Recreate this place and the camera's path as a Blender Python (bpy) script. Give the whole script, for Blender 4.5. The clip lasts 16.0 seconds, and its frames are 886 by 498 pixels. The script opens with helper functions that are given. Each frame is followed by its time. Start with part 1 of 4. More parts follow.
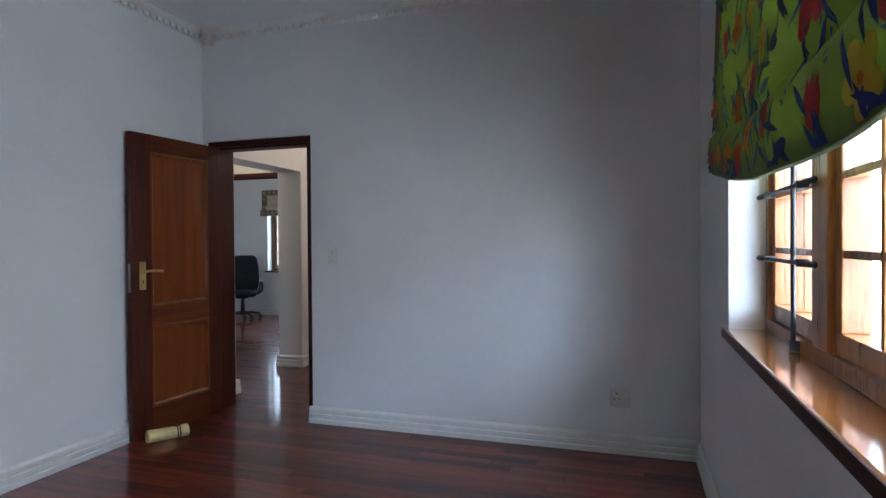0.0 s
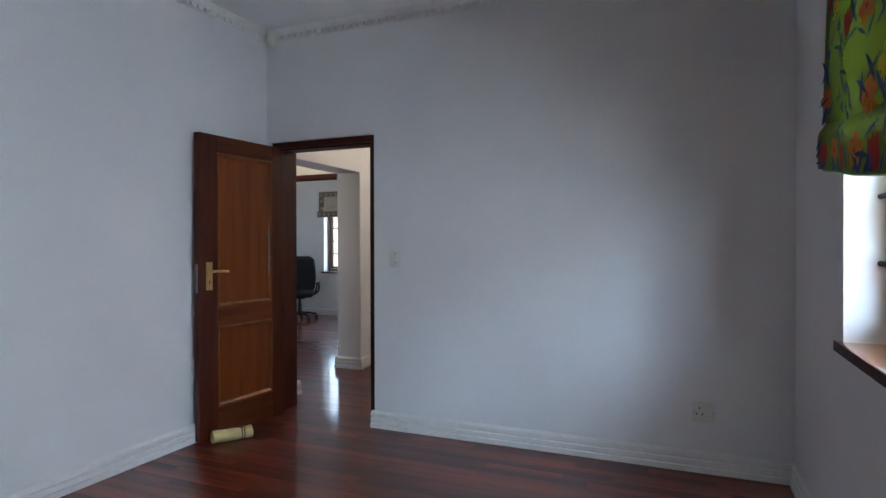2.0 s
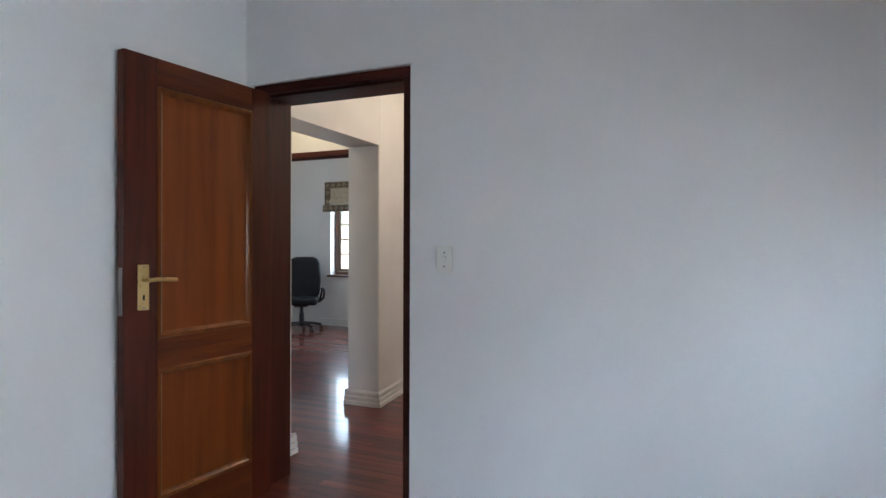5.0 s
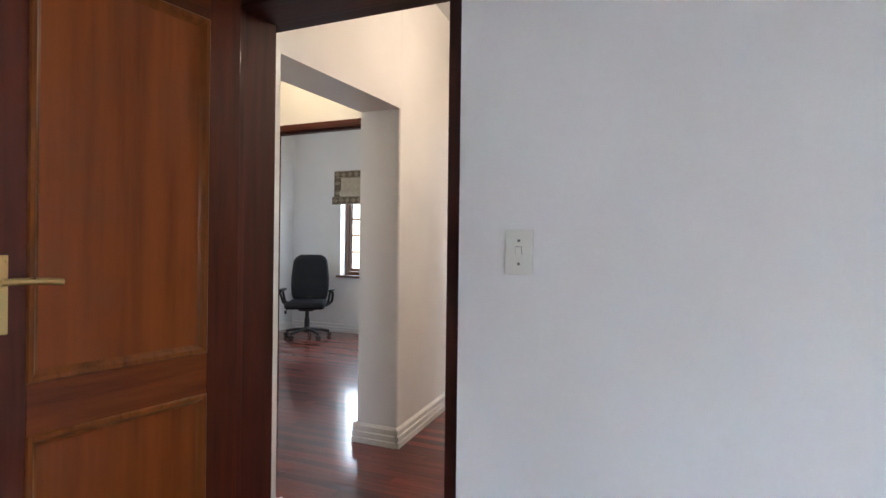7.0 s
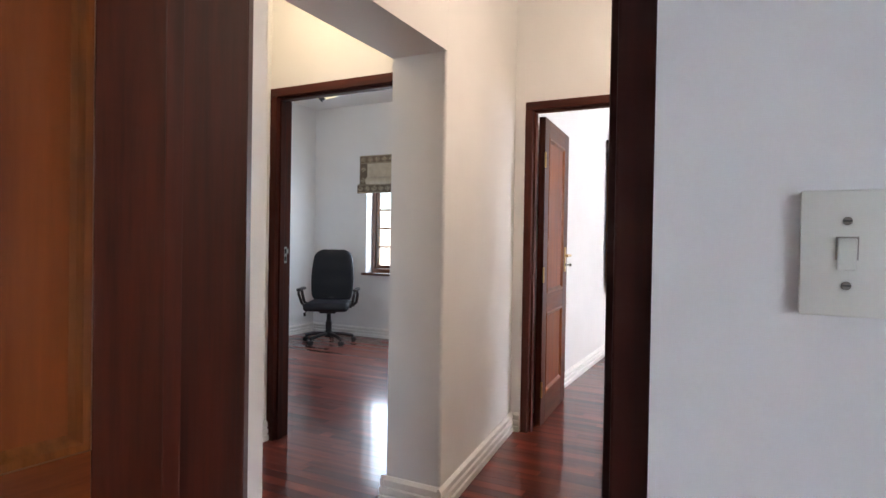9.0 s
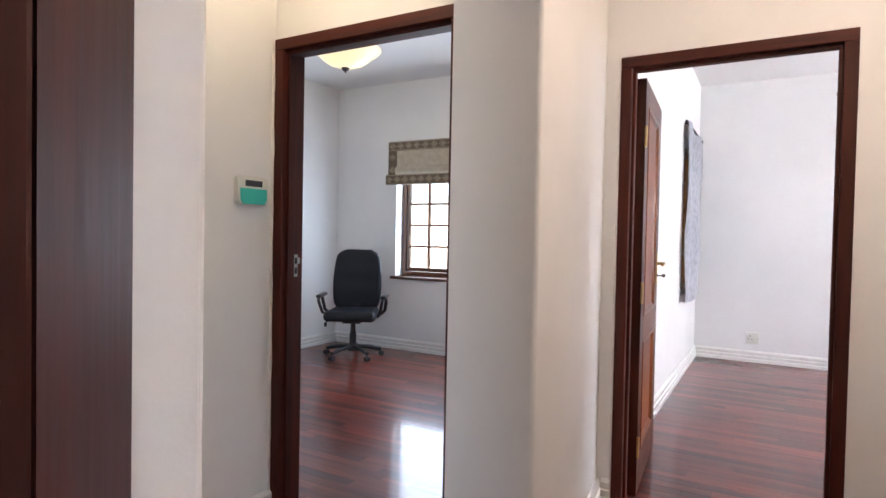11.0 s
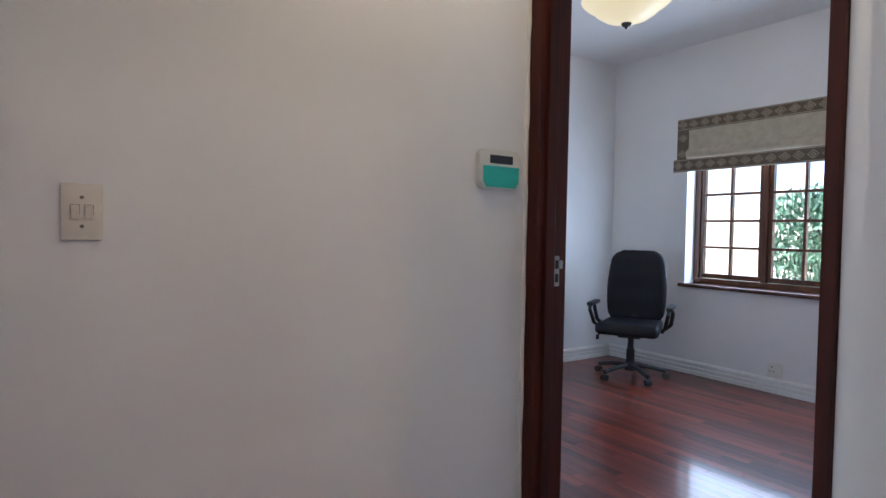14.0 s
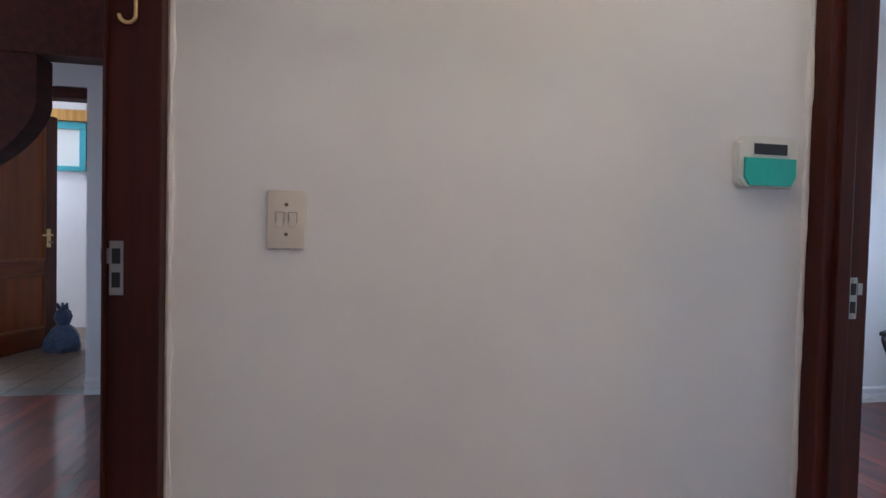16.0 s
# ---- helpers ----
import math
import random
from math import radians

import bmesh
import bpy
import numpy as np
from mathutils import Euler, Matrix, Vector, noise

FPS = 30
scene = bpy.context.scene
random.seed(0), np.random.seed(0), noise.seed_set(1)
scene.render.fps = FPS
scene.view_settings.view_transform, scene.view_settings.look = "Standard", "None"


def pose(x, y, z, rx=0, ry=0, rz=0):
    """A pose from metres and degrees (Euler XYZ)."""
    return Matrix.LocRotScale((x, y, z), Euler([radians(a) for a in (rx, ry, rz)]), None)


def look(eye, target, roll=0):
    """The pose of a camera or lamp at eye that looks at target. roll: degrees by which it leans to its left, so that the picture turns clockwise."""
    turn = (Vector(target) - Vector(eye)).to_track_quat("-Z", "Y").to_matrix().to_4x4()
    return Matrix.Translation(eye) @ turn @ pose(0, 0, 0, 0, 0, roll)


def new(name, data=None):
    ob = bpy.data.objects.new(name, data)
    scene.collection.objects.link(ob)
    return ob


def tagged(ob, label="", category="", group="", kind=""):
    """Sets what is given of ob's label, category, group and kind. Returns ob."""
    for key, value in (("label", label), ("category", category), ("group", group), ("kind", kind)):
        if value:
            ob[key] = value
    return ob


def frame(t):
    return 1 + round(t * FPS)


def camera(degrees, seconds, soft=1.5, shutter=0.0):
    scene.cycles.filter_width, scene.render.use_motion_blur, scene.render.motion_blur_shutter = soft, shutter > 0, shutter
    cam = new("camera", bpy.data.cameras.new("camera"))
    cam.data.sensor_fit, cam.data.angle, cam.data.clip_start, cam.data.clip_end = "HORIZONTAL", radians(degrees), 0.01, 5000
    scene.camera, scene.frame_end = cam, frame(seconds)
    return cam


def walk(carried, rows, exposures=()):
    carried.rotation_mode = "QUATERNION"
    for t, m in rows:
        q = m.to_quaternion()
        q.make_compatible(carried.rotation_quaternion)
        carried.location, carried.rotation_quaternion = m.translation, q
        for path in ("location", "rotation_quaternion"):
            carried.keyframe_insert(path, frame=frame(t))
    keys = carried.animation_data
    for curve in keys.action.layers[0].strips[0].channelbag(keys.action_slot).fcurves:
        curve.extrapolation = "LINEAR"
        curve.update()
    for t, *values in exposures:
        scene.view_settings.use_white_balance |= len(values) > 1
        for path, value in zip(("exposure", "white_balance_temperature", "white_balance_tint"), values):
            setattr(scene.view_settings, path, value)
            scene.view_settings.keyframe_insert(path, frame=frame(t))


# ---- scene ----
cam = camera(74.6, 16.0)
METRES, EYE, TILT, LEAN, TURN = 5.3, 1.27, 0.0, 0.0, 18.3
PATH = [
    (0, (0.172, -0.261, 1.293), (-0.448, 1.64, 1.271), -0.4),
    (0.5, (0.153, -0.266, 1.3), (-0.527, 1.615, 1.281), -0.3),
    (1, (0.135, -0.278, 1.298), (-0.599, 1.582, 1.283), -0.1),
    (1.5, (0.1, -0.252, 1.297), (-0.669, 1.595, 1.284), -0.1),
    (2, (0.02, -0.172, 1.294), (-0.758, 1.67, 1.279), -0.1),
    (2.5, (-0.095, -0.014, 1.283), (-0.879, 1.826, 1.267), 0.1),
    (3, (-0.248, 0.21, 1.282), (-1.044, 2.044, 1.264), 0.1),
    (3.5, (-0.399, 0.421, 1.273), (-1.2, 2.254, 1.258), 0.1),
    (4, (-0.566, 0.646, 1.267), (-1.359, 2.482, 1.253), 0.1),
    (6.5, (-1.258, 1.765, 1.223), (-2.082, 3.587, 1.221), 0.6),
    (7, (-1.413, 1.985, 1.21), (-2.249, 3.802, 1.205), 0.7),
    (7.5, (-1.558, 2.191, 1.211), (-2.396, 4.006, 1.203), 0.6),
    (8, (-1.698, 2.414, 1.203), (-2.549, 4.224, 1.19), 0.6),
    (8.5, (-1.813, 2.593, 1.198), (-2.7, 4.385, 1.181), 0.8),
    (11, (-2.558, 3.538, 1.259), (-3.544, 5.277, 1.212), 1.1),
    (11.5, (-2.66, 3.664, 1.251), (-3.678, 5.384, 1.2), 1.1),
    (12, (-2.744, 3.791, 1.25), (-3.835, 5.467, 1.195), 1.1),
    (12.5, (-2.798, 3.886, 1.243), (-4.023, 5.466, 1.186), 1.2),
    (13, (-2.879, 3.963, 1.244), (-4.274, 5.395, 1.182), 1.0),
    (13.5, (-2.966, 4.04, 1.234), (-4.495, 5.328, 1.17), 1.0),
    (14, (-3.05, 4.106, 1.237), (-4.707, 5.225, 1.174), 1.0),
    (14.5, (-3.115, 4.146, 1.244), (-4.866, 5.109, 1.174), 1.2),
    (15, (-3.173, 4.195, 1.245), (-5.012, 4.978, 1.175), 1.2),
    (15.5, (-3.211, 4.229, 1.244), (-5.123, 4.811, 1.177), 1.3),
    (16, (-3.256, 4.232, 1.246), (-5.214, 4.639, 1.187), 1.4),
]
EXPOSURES = [
    (0, 1.0, 5850, 9), (2, 1.14, 5850, 9), (3.5, 1.26, 5850, 8), (4.2, 1.32, 5950, 8), (6.4, 1.9, 6500, 11), (8.6, 1.95, 6450, 14),
    (11, 2.15, 6250, 16), (12.5, 2.28, 5950, 15), (13.5, 1.95, 5750, 15), (14.5, 1.5, 5550, 15), (15, 1.5, 5550, 16), (16, 1.78, 5500, 16),
]
walk(cam, [(t, look(eye, target, roll)) for t, eye, target, roll in PATH], EXPOSURES)

# ---- light ----
world = bpy.data.worlds.new("world")
scene.world = world
world.use_nodes = True
wn = world.node_tree.nodes
sky = wn.new("ShaderNodeTexSky")
sky.sky_type, sky.sun_disc = "NISHITA", False
sky.sun_elevation, sky.sun_rotation = radians(58), radians(215)
world.node_tree.links.new(sky.outputs[0], wn["Background"].inputs[0])
wn["Background"].inputs[1].default_value = 0.15
sun_light = bpy.data.lights.new("sun", "SUN")
sun_light.energy, sun_light.angle, sun_light.color = 5.0, radians(0.5), (1, 0.95, 0.86)
sun_ob = new("sun", sun_light)
sun_ob.matrix_world = look((0, 0, 30), (0 + 30 * math.cos(radians(58)) * 0.57, 0 + 30 * math.cos(radians(58)) * 0.82, 30 - 30 * math.sin(radians(58))))


def area(name, m, w, h, watts, colour):
    data = bpy.data.lights.new(name, "AREA")
    data.shape, data.size, data.size_y, data.energy, data.color = "RECTANGLE", w, h, watts, colour
    ob = new(name, data)
    ob.matrix_world = m
    return ob


def bulb(name, place, watts, colour, size=0.06):
    data = bpy.data.lights.new(name, "POINT")
    data.energy, data.color, data.shadow_soft_size = watts, colour, size
    ob = new(name, data)
    ob.location = place
    return ob


DAY = (0.80, 0.90, 1.0)
WARM = (1.0, 0.76, 0.50)
area("daylight_room_1", look((0.80, 1.27, 1.56), (0.0, 1.27, 1.40)), 2.1, 1.2, 54, DAY)
# Added lamp outside the window, aimed to throw a bluish patch on the door wall.
area("patch_lamp_room_1", look((2.2, -1.8, 2.5), (-0.5, 3.3, 0.55)), 3.2, 1.4, 125, (0.58, 0.78, 1.0))
area("daylight_room_3", look((1.1, 8.6, 1.5), (0, 8.6, 1.4)), 2.6, 1.5, 37, (0.97, 0.98, 1.0))
area("daylight_room_2", look((-5.235, 8.962, 1.47), (-5.235, 8.6, 1.47)), 1.80, 1.24, 15, (0.72, 0.86, 1.0))
area("daylight_hall", look((-5.5, -1.95, 1.6), (-5.5, 0, 1.4)), 1.9, 1.2, 17, DAY)
# Unseen fill lamp inside the closed entrance, added to brighten it.
area("fill_entrance", look((-10.6, 0.2, 2.2), (-8.5, 2.0, 1.0)), 1.2, 1.2, 20, (0.95, 0.97, 1.0))
bulb("bulb_room_2", (-5.33, 6.92, 2.70), 3.2, WARM)
bulb("bulb_lobby", (-3.95, 4.95, 2.5), 2.4, (1.0, 0.78, 0.50))
# Added fill light without a fitting, set low to even out the passage walls.
bulb("fill_passage", (-2.1, 5.15, 2.4), 6.6, (1.0, 0.79, 0.60))


# ---- materials ----
def material(name, base, rough=0.5, metal=0.0, coat=0.0):
    m = bpy.data.materials.new(name)
    m.use_nodes = True
    b = m.node_tree.nodes["Principled BSDF"]
    b.inputs["Base Color"].default_value = (*base, 1)
    b.inputs["Roughness"].default_value = rough
    b.inputs["Metallic"].default_value = metal
    b.inputs["Coat Weight"].default_value = coat
    b.inputs["Coat Roughness"].default_value = 0.12
    return m, m.node_tree.nodes, m.node_tree.links, b


def ramp(nodes, stops):
    r = nodes.new("ShaderNodeValToRGB")
    e = r.color_ramp.elements
    while len(e) < len(stops):
        e.new(0.5)
    for k, (p, c) in zip(e, stops):
        k.position, k.color = p, (*c, 1)
    return r


def coords(nodes, links, scale=(1, 1, 1), kind="Object"):
    t, mp = nodes.new("ShaderNodeTexCoord"), nodes.new("ShaderNodeMapping")
    mp.inputs["Scale"].default_value = scale
    links.new(t.outputs[kind], mp.inputs[0])
    return mp.outputs[0]


def noise_tex(nodes, links, vec, scale, detail=4, rough=0.55):
    n = nodes.new("ShaderNodeTexNoise")
    n.inputs["Scale"].default_value, n.inputs["Detail"].default_value, n.inputs["Roughness"].default_value = scale, detail, rough
    links.new(vec, n.inputs["Vector"])
    return n.outputs[0]


def bump(nodes, links, b, height, strength, distance=0.01):
    bp = nodes.new("ShaderNodeBump")
    bp.inputs["Strength"].default_value, bp.inputs["Distance"].default_value = strength, distance
    links.new(height, bp.inputs["Height"])
    links.new(bp.outputs[0], b.inputs["Normal"])
    return bp


def plaster(name, base, var=0.04):
    """Painted plaster: faint roller stipple, trowel waves, soft stains."""
    m, n, l, b = material(name, base, 0.62)
    v = coords(n, l)
    big, fine = noise_tex(n, l, v, 1.3, 3), noise_tex(n, l, v, 140, 3)
    r = ramp(n, [(0.3, tuple(c * (1 - var) for c in base)), (0.7, tuple(min(1, c * (1 + var)) for c in base))])
    l.new(big, r.inputs[0])
    l.new(r.outputs[0], b.inputs["Base Color"])
    mix = n.new("ShaderNodeMath")
    mix.operation, mix.inputs[1].default_value = "MULTIPLY_ADD", 0.12
    l.new(fine, mix.inputs[0])
    l.new(noise_tex(n, l, v, 5, 2), mix.inputs[2])
    bump(n, l, b, mix.outputs[0], 0.12, 0.02)
    return m


def wood(name, dark, light, along="z", rough=0.33, coat=0.35, per="object", grain=1.0, bumpy=0.05, spread=(0.8, 1.2), coat_rough=0.12):
    """Varnished hardwood with long grain along one axis and a tone of its own for each piece."""
    m, n, l, b = material(name, light, rough, 0, coat)
    b.inputs["Specular IOR Level"].default_value = 0.3
    b.inputs["Coat Roughness"].default_value = coat_rough
    b.inputs["Coat IOR"].default_value = 1.42
    s = {"x": (0.7, 11, 11), "y": (11, 0.7, 11), "z": (11, 11, 0.7)}[along]
    if per == "object":
        rnd = n.new("ShaderNodeObjectInfo").outputs["Random"]
    else:
        rnd = n.new("ShaderNodeNewGeometry").outputs["Random Per Island"]
    t, mp, off = n.new("ShaderNodeTexCoord"), n.new("ShaderNodeMapping"), n.new("ShaderNodeCombineXYZ")
    k = n.new("ShaderNodeMath")
    k.operation, k.inputs[1].default_value = "MULTIPLY", 37.0
    l.new(rnd, k.inputs[0])
    for i in range(3):
        l.new(k.outputs[0], off.inputs[i])
    mp.inputs["Scale"].default_value = tuple(c * grain for c in s)
    l.new(t.outputs["Object"], mp.inputs[0])
    l.new(off.outputs[0], mp.inputs["Location"])
    g = noise_tex(n, l, mp.outputs[0], 2.2, 7, 0.62)
    f = noise_tex(n, l, mp.outputs[0], 9.0, 4, 0.7)
    add = n.new("ShaderNodeMath")
    add.operation, add.inputs[1].default_value = "MULTIPLY_ADD", 0.22
    l.new(f, add.inputs[0])
    l.new(g, add.inputs[2])
    mid = tuple((p + q) / 2 for p, q in zip(dark, light))
    r = ramp(n, [(0.38, dark), (0.56, mid), (0.78, light)])
    l.new(add.outputs[0], r.inputs[0])
    hsv = n.new("ShaderNodeHueSaturation")
    val = n.new("ShaderNodeMapRange")
    val.inputs["To Min"].default_value, val.inputs["To Max"].default_value = spread
    l.new(rnd, val.inputs[0])
    l.new(val.outputs[0], hsv.inputs["Value"])
    l.new(r.outputs[0], hsv.inputs["Color"])
    l.new(hsv.outputs[0], b.inputs["Base Color"])
    rr = n.new("ShaderNodeMapRange")
    rr.inputs["To Min"].default_value, rr.inputs["To Max"].default_value = rough * 0.8, rough * 1.25
    l.new(f, rr.inputs[0])
    l.new(rr.outputs[0], b.inputs["Roughness"])
    bump(n, l, b, add.outputs[0], bumpy, 0.004)
    return m


def metal(name, base, rough):
    m, n, l, b = material(name, base, rough, 1.0)
    v = coords(n, l)
    r = n.new("ShaderNodeMapRange")
    r.inputs["To Min"].default_value, r.inputs["To Max"].default_value = rough * 0.7, rough * 1.5
    l.new(noise_tex(n, l, v, 60, 4), r.inputs[0])
    l.new(r.outputs[0], b.inputs["Roughness"])
    return m


def speckled(name, base, rough=0.45, var=0.08, scale=40, bumps=0.05):
    m, n, l, b = material(name, base, rough)
    v = coords(n, l)
    f = noise_tex(n, l, v, scale, 4)
    r = ramp(n, [(0.3, tuple(c * (1 - var) for c in base)), (0.7, tuple(min(1, c * (1 + var)) for c in base))])
    l.new(f, r.inputs[0])
    l.new(r.outputs[0], b.inputs["Base Color"])
    bump(n, l, b, f, bumps, 0.003)
    return m


def cloth(name, base, weave=900, var=0.12, thin=0.0):
    m, n, l, b = material(name, base, 0.9)
    v = coords(n, l)
    f = noise_tex(n, l, v, 18, 4)
    r = ramp(n, [(0.3, tuple(c * (1 - var) for c in base)), (0.7, tuple(min(1, c * (1 + var)) for c in base))])
    l.new(f, r.inputs[0])
    l.new(r.outputs[0], b.inputs["Base Color"])
    w = n.new("ShaderNodeTexChecker")
    w.inputs["Scale"].default_value = weave
    l.new(v, w.inputs["Vector"])
    bump(n, l, b, w.outputs[1], 0.1, 0.001)
    b.inputs["Sheen Weight"].default_value = 0.2
    if thin:
        tr, mx = n.new("ShaderNodeBsdfTranslucent"), n.new("ShaderNodeMixShader")
        tr.inputs[0].default_value = (*base, 1)
        mx.inputs[0].default_value = thin
        l.new(b.outputs[0], mx.inputs[1])
        l.new(tr.outputs[0], mx.inputs[2])
        l.new(mx.outputs[0], n["Material Output"].inputs[0])
    return m


WHITE_WALL = plaster("white_wall_paint", (0.80, 0.80, 0.79))
CEILING = plaster("ceiling_paint", (0.82, 0.82, 0.81), 0.02)
TRIM = speckled("white_gloss_trim", (0.80, 0.79, 0.76), 0.35, 0.04, 25)
MEMBER = wood("dark_hardwood", (0.026, 0.0040, 0.0020), (0.074, 0.0115, 0.0045), "z", 0.58, 0.0)
MEMBER_X = wood("dark_hardwood_rail", (0.026, 0.0040, 0.0020), (0.074, 0.0115, 0.0045), "x", 0.58, 0.0)
PANEL = wood("door_panel_wood", (0.120, 0.0240, 0.0040), (0.225, 0.054, 0.0088), "z", 0.4, 0.12, "object", 0.6)
RAIL_Y = wood("door_rail_wood", (0.054, 0.0100, 0.0025), (0.15, 0.034, 0.0068), "y", 0.4, 0.12)
STILE = wood("door_stile_wood", (0.026, 0.0045, 0.0020), (0.078, 0.0135, 0.0045), "z", 0.4, 0.12)
WINDOW_WOOD = wood("golden_window_wood", (0.17, 0.055, 0.015), (0.42, 0.17, 0.048), "z", 0.28, 0.5)
WINDOW_DARK = wood("brown_window_wood", (0.06, 0.02, 0.009), (0.16, 0.06, 0.025), "z", 0.3, 0.5)
SILL_WOOD = wood("varnished_sill_wood", (0.19, 0.06, 0.017), (0.40, 0.155, 0.042), "y", 0.14, 0.9)
PLANK = wood("floor_plank", (0.055, 0.0068, 0.0046), (0.150, 0.028, 0.0140), "x", 0.42, 0.9, "object", 0.8, 0.05, (0.55, 1.75), 0.11)
PLANK_JOINED = wood("floor_plank_joined", (0.055, 0.0068, 0.0046), (0.150, 0.028, 0.0140), "x", 0.42, 0.9, "island", 0.8, 0.05, (0.55, 1.75), 0.11)
for m in (PLANK, PLANK_JOINED):
    m.node_tree.nodes["Principled BSDF"].inputs["Specular IOR Level"].default_value = 0.12
SUBFLOOR = speckled("dark_joint", (0.02, 0.008, 0.005), 0.7)
BRASS = metal("brass", (0.68, 0.50, 0.22), 0.28)
STEEL = metal("steel_plate", (0.36, 0.35, 0.33), 0.38)
PEWTER = metal("pewter_bar", (0.09, 0.09, 0.10), 0.5)
BLACK = speckled("black_plastic", (0.012, 0.012, 0.014), 0.42)
SLOT = speckled("dark_slot", (0.01, 0.01, 0.01), 0.6)
LEATHER = speckled("black_leather", (0.006, 0.007, 0.011), 0.42, 0.15, 160, 0.25)
LEATHER.node_tree.nodes["Principled BSDF"].inputs["Specular IOR Level"].default_value = 0.3
PLASTIC = speckled("white_plastic", (0.72, 0.72, 0.66), 0.38, 0.02)
PLASTIC_CREAM = speckled("cream_plastic", (0.72, 0.67, 0.58), 0.38, 0.02)
TEAL = speckled("teal_plastic", (0.03, 0.50, 0.42), 0.35, 0.03)
SCREEN = speckled("dark_display", (0.03, 0.03, 0.035), 0.2)
GREEN_CLOTH = cloth("green_cotton", (0.17, 0.205, 0.05), thin=0.48)
# The blind's green darkened: shade of its underside put into the colour.
SHADED_GREEN = cloth("green_cotton_shaded", (0.12, 0.145, 0.045))
LINING = cloth("pale_lining", (0.45, 0.50, 0.32))
RED_CLOTH = cloth("red_print", (0.58, 0.02, 0.04), thin=0.45)
ORANGE_CLOTH = cloth("orange_print", (0.68, 0.18, 0.025), thin=0.45)
YELLOW_CLOTH = cloth("yellow_print", (0.68, 0.45, 0.03), thin=0.45)
BLUE_CLOTH = cloth("blue_print", (0.025, 0.06, 0.33), thin=0.45)
BEIGE_CLOTH = cloth("beige_linen", (0.50, 0.44, 0.33))
BORDER_CLOTH = cloth("brown_border", (0.14, 0.105, 0.07))
BORDER_PALE = cloth("pale_border_motif", (0.42, 0.36, 0.26))
GREY_CLOTH = cloth("grey_hanging_cloth", (0.36, 0.38, 0.43), 500, 0.3)
YELLOW_TOWEL = cloth("pale_yellow_towel", (0.62, 0.50, 0.22))
DENIM = cloth("dark_blue_cotton", (0.05, 0.075, 0.14), 400, 0.4)
SLATE = speckled("green_slate", (0.07, 0.075, 0.06), 0.4, 0.3, 9, 0.15)
BROWN_TILE = speckled("brown_tile", (0.13, 0.09, 0.06), 0.4, 0.3, 7, 0.1)
OCHRE = wood("yellow_pine", (0.30, 0.15, 0.03), (0.52, 0.28, 0.07), "z", 0.35, 0.4)
TURQ = speckled("turquoise_paint", (0.06, 0.36, 0.40), 0.5)
PAVING = speckled("pale_paving", (0.50, 0.46, 0.40), 0.8, 0.15, 3)
LEAF = speckled("hedge_leaf", (0.10, 0.19, 0.11), 0.5, 0.45, 3)
BARK = speckled("bark", (0.09, 0.065, 0.045), 0.8, 0.3, 20)
HOUSE = plaster("cream_outside_wall", (0.70, 0.63, 0.50))
GLASS, gn, gl, gb = material("clear_glass", (1, 1, 1), 0.0)
gb.inputs["Transmission Weight"].default_value, gb.inputs["IOR"].default_value = 1.0, 1.02
BOWL, bn, bl, bb = material("lit_frosted_bowl", (0.75, 0.68, 0.46), 0.4)
bb.inputs["Emission Color"].default_value = (1.0, 0.80, 0.42, 1)
bb.inputs["Emission Strength"].default_value = 0.2


# ---- building helpers ----
def box(bm, x0, x1, y0, y1, z0, z1, bevel=0.0):
    """Adds a box to bm, its edges chamfered by bevel."""
    r = bmesh.ops.create_cube(bm, size=1, matrix=Matrix.Translation(((x0 + x1) / 2, (y0 + y1) / 2, (z0 + z1) / 2)) @ Matrix.Diagonal((x1 - x0, y1 - y0, z1 - z0, 1)))
    if bevel:
        edges = {e for v in r["verts"] for e in v.link_edges}
        bmesh.ops.bevel(bm, geom=list(edges), offset=bevel, segments=2, affect="EDGES", profile=0.6)
    return bm


def block(x0, x1, y0, y1, z0, z1, bevel=0.0):
    return box(bmesh.new(), x0, x1, y0, y1, z0, z1, bevel)


def rod(bm, a, b, r0, r1=None, seg=12):
    """Adds a round bar from a to b."""
    a, b = Vector(a), Vector(b)
    d = b - a
    m = Matrix.Translation((a + b) / 2) @ d.to_track_quat("Z", "Y").to_matrix().to_4x4()
    bmesh.ops.create_cone(bm, cap_ends=True, segments=seg, radius1=r0, radius2=r0 if r1 is None else r1, depth=d.length, matrix=m)
    return bm


def turned(bm, profile, seg=32, m=Matrix()):
    """Adds a lathe body: profile of (radius, z)."""
    rings = [[bm.verts.new(m @ Vector((r * math.cos(2 * math.pi * i / seg), r * math.sin(2 * math.pi * i / seg), z))) for i in range(seg)] for r, z in profile]
    for p, q in zip(rings, rings[1:]):
        for i in range(seg):
            bm.faces.new((p[i], p[(i + 1) % seg], q[(i + 1) % seg], q[i]))
    return bm


def prism(bm, outline, m, depth):
    """Adds an outline of (u, v) extruded by depth along the third axis of m."""
    low = [bm.verts.new(m @ Vector((u, v, 0))) for u, v in outline]
    top = [bm.verts.new(m @ Vector((u, v, depth))) for u, v in outline]
    n = len(low)
    bm.faces.new(low[::-1])
    bm.faces.new(top)
    for i in range(n):
        bm.faces.new((low[i], low[(i + 1) % n], top[(i + 1) % n], top[i]))
    return bm


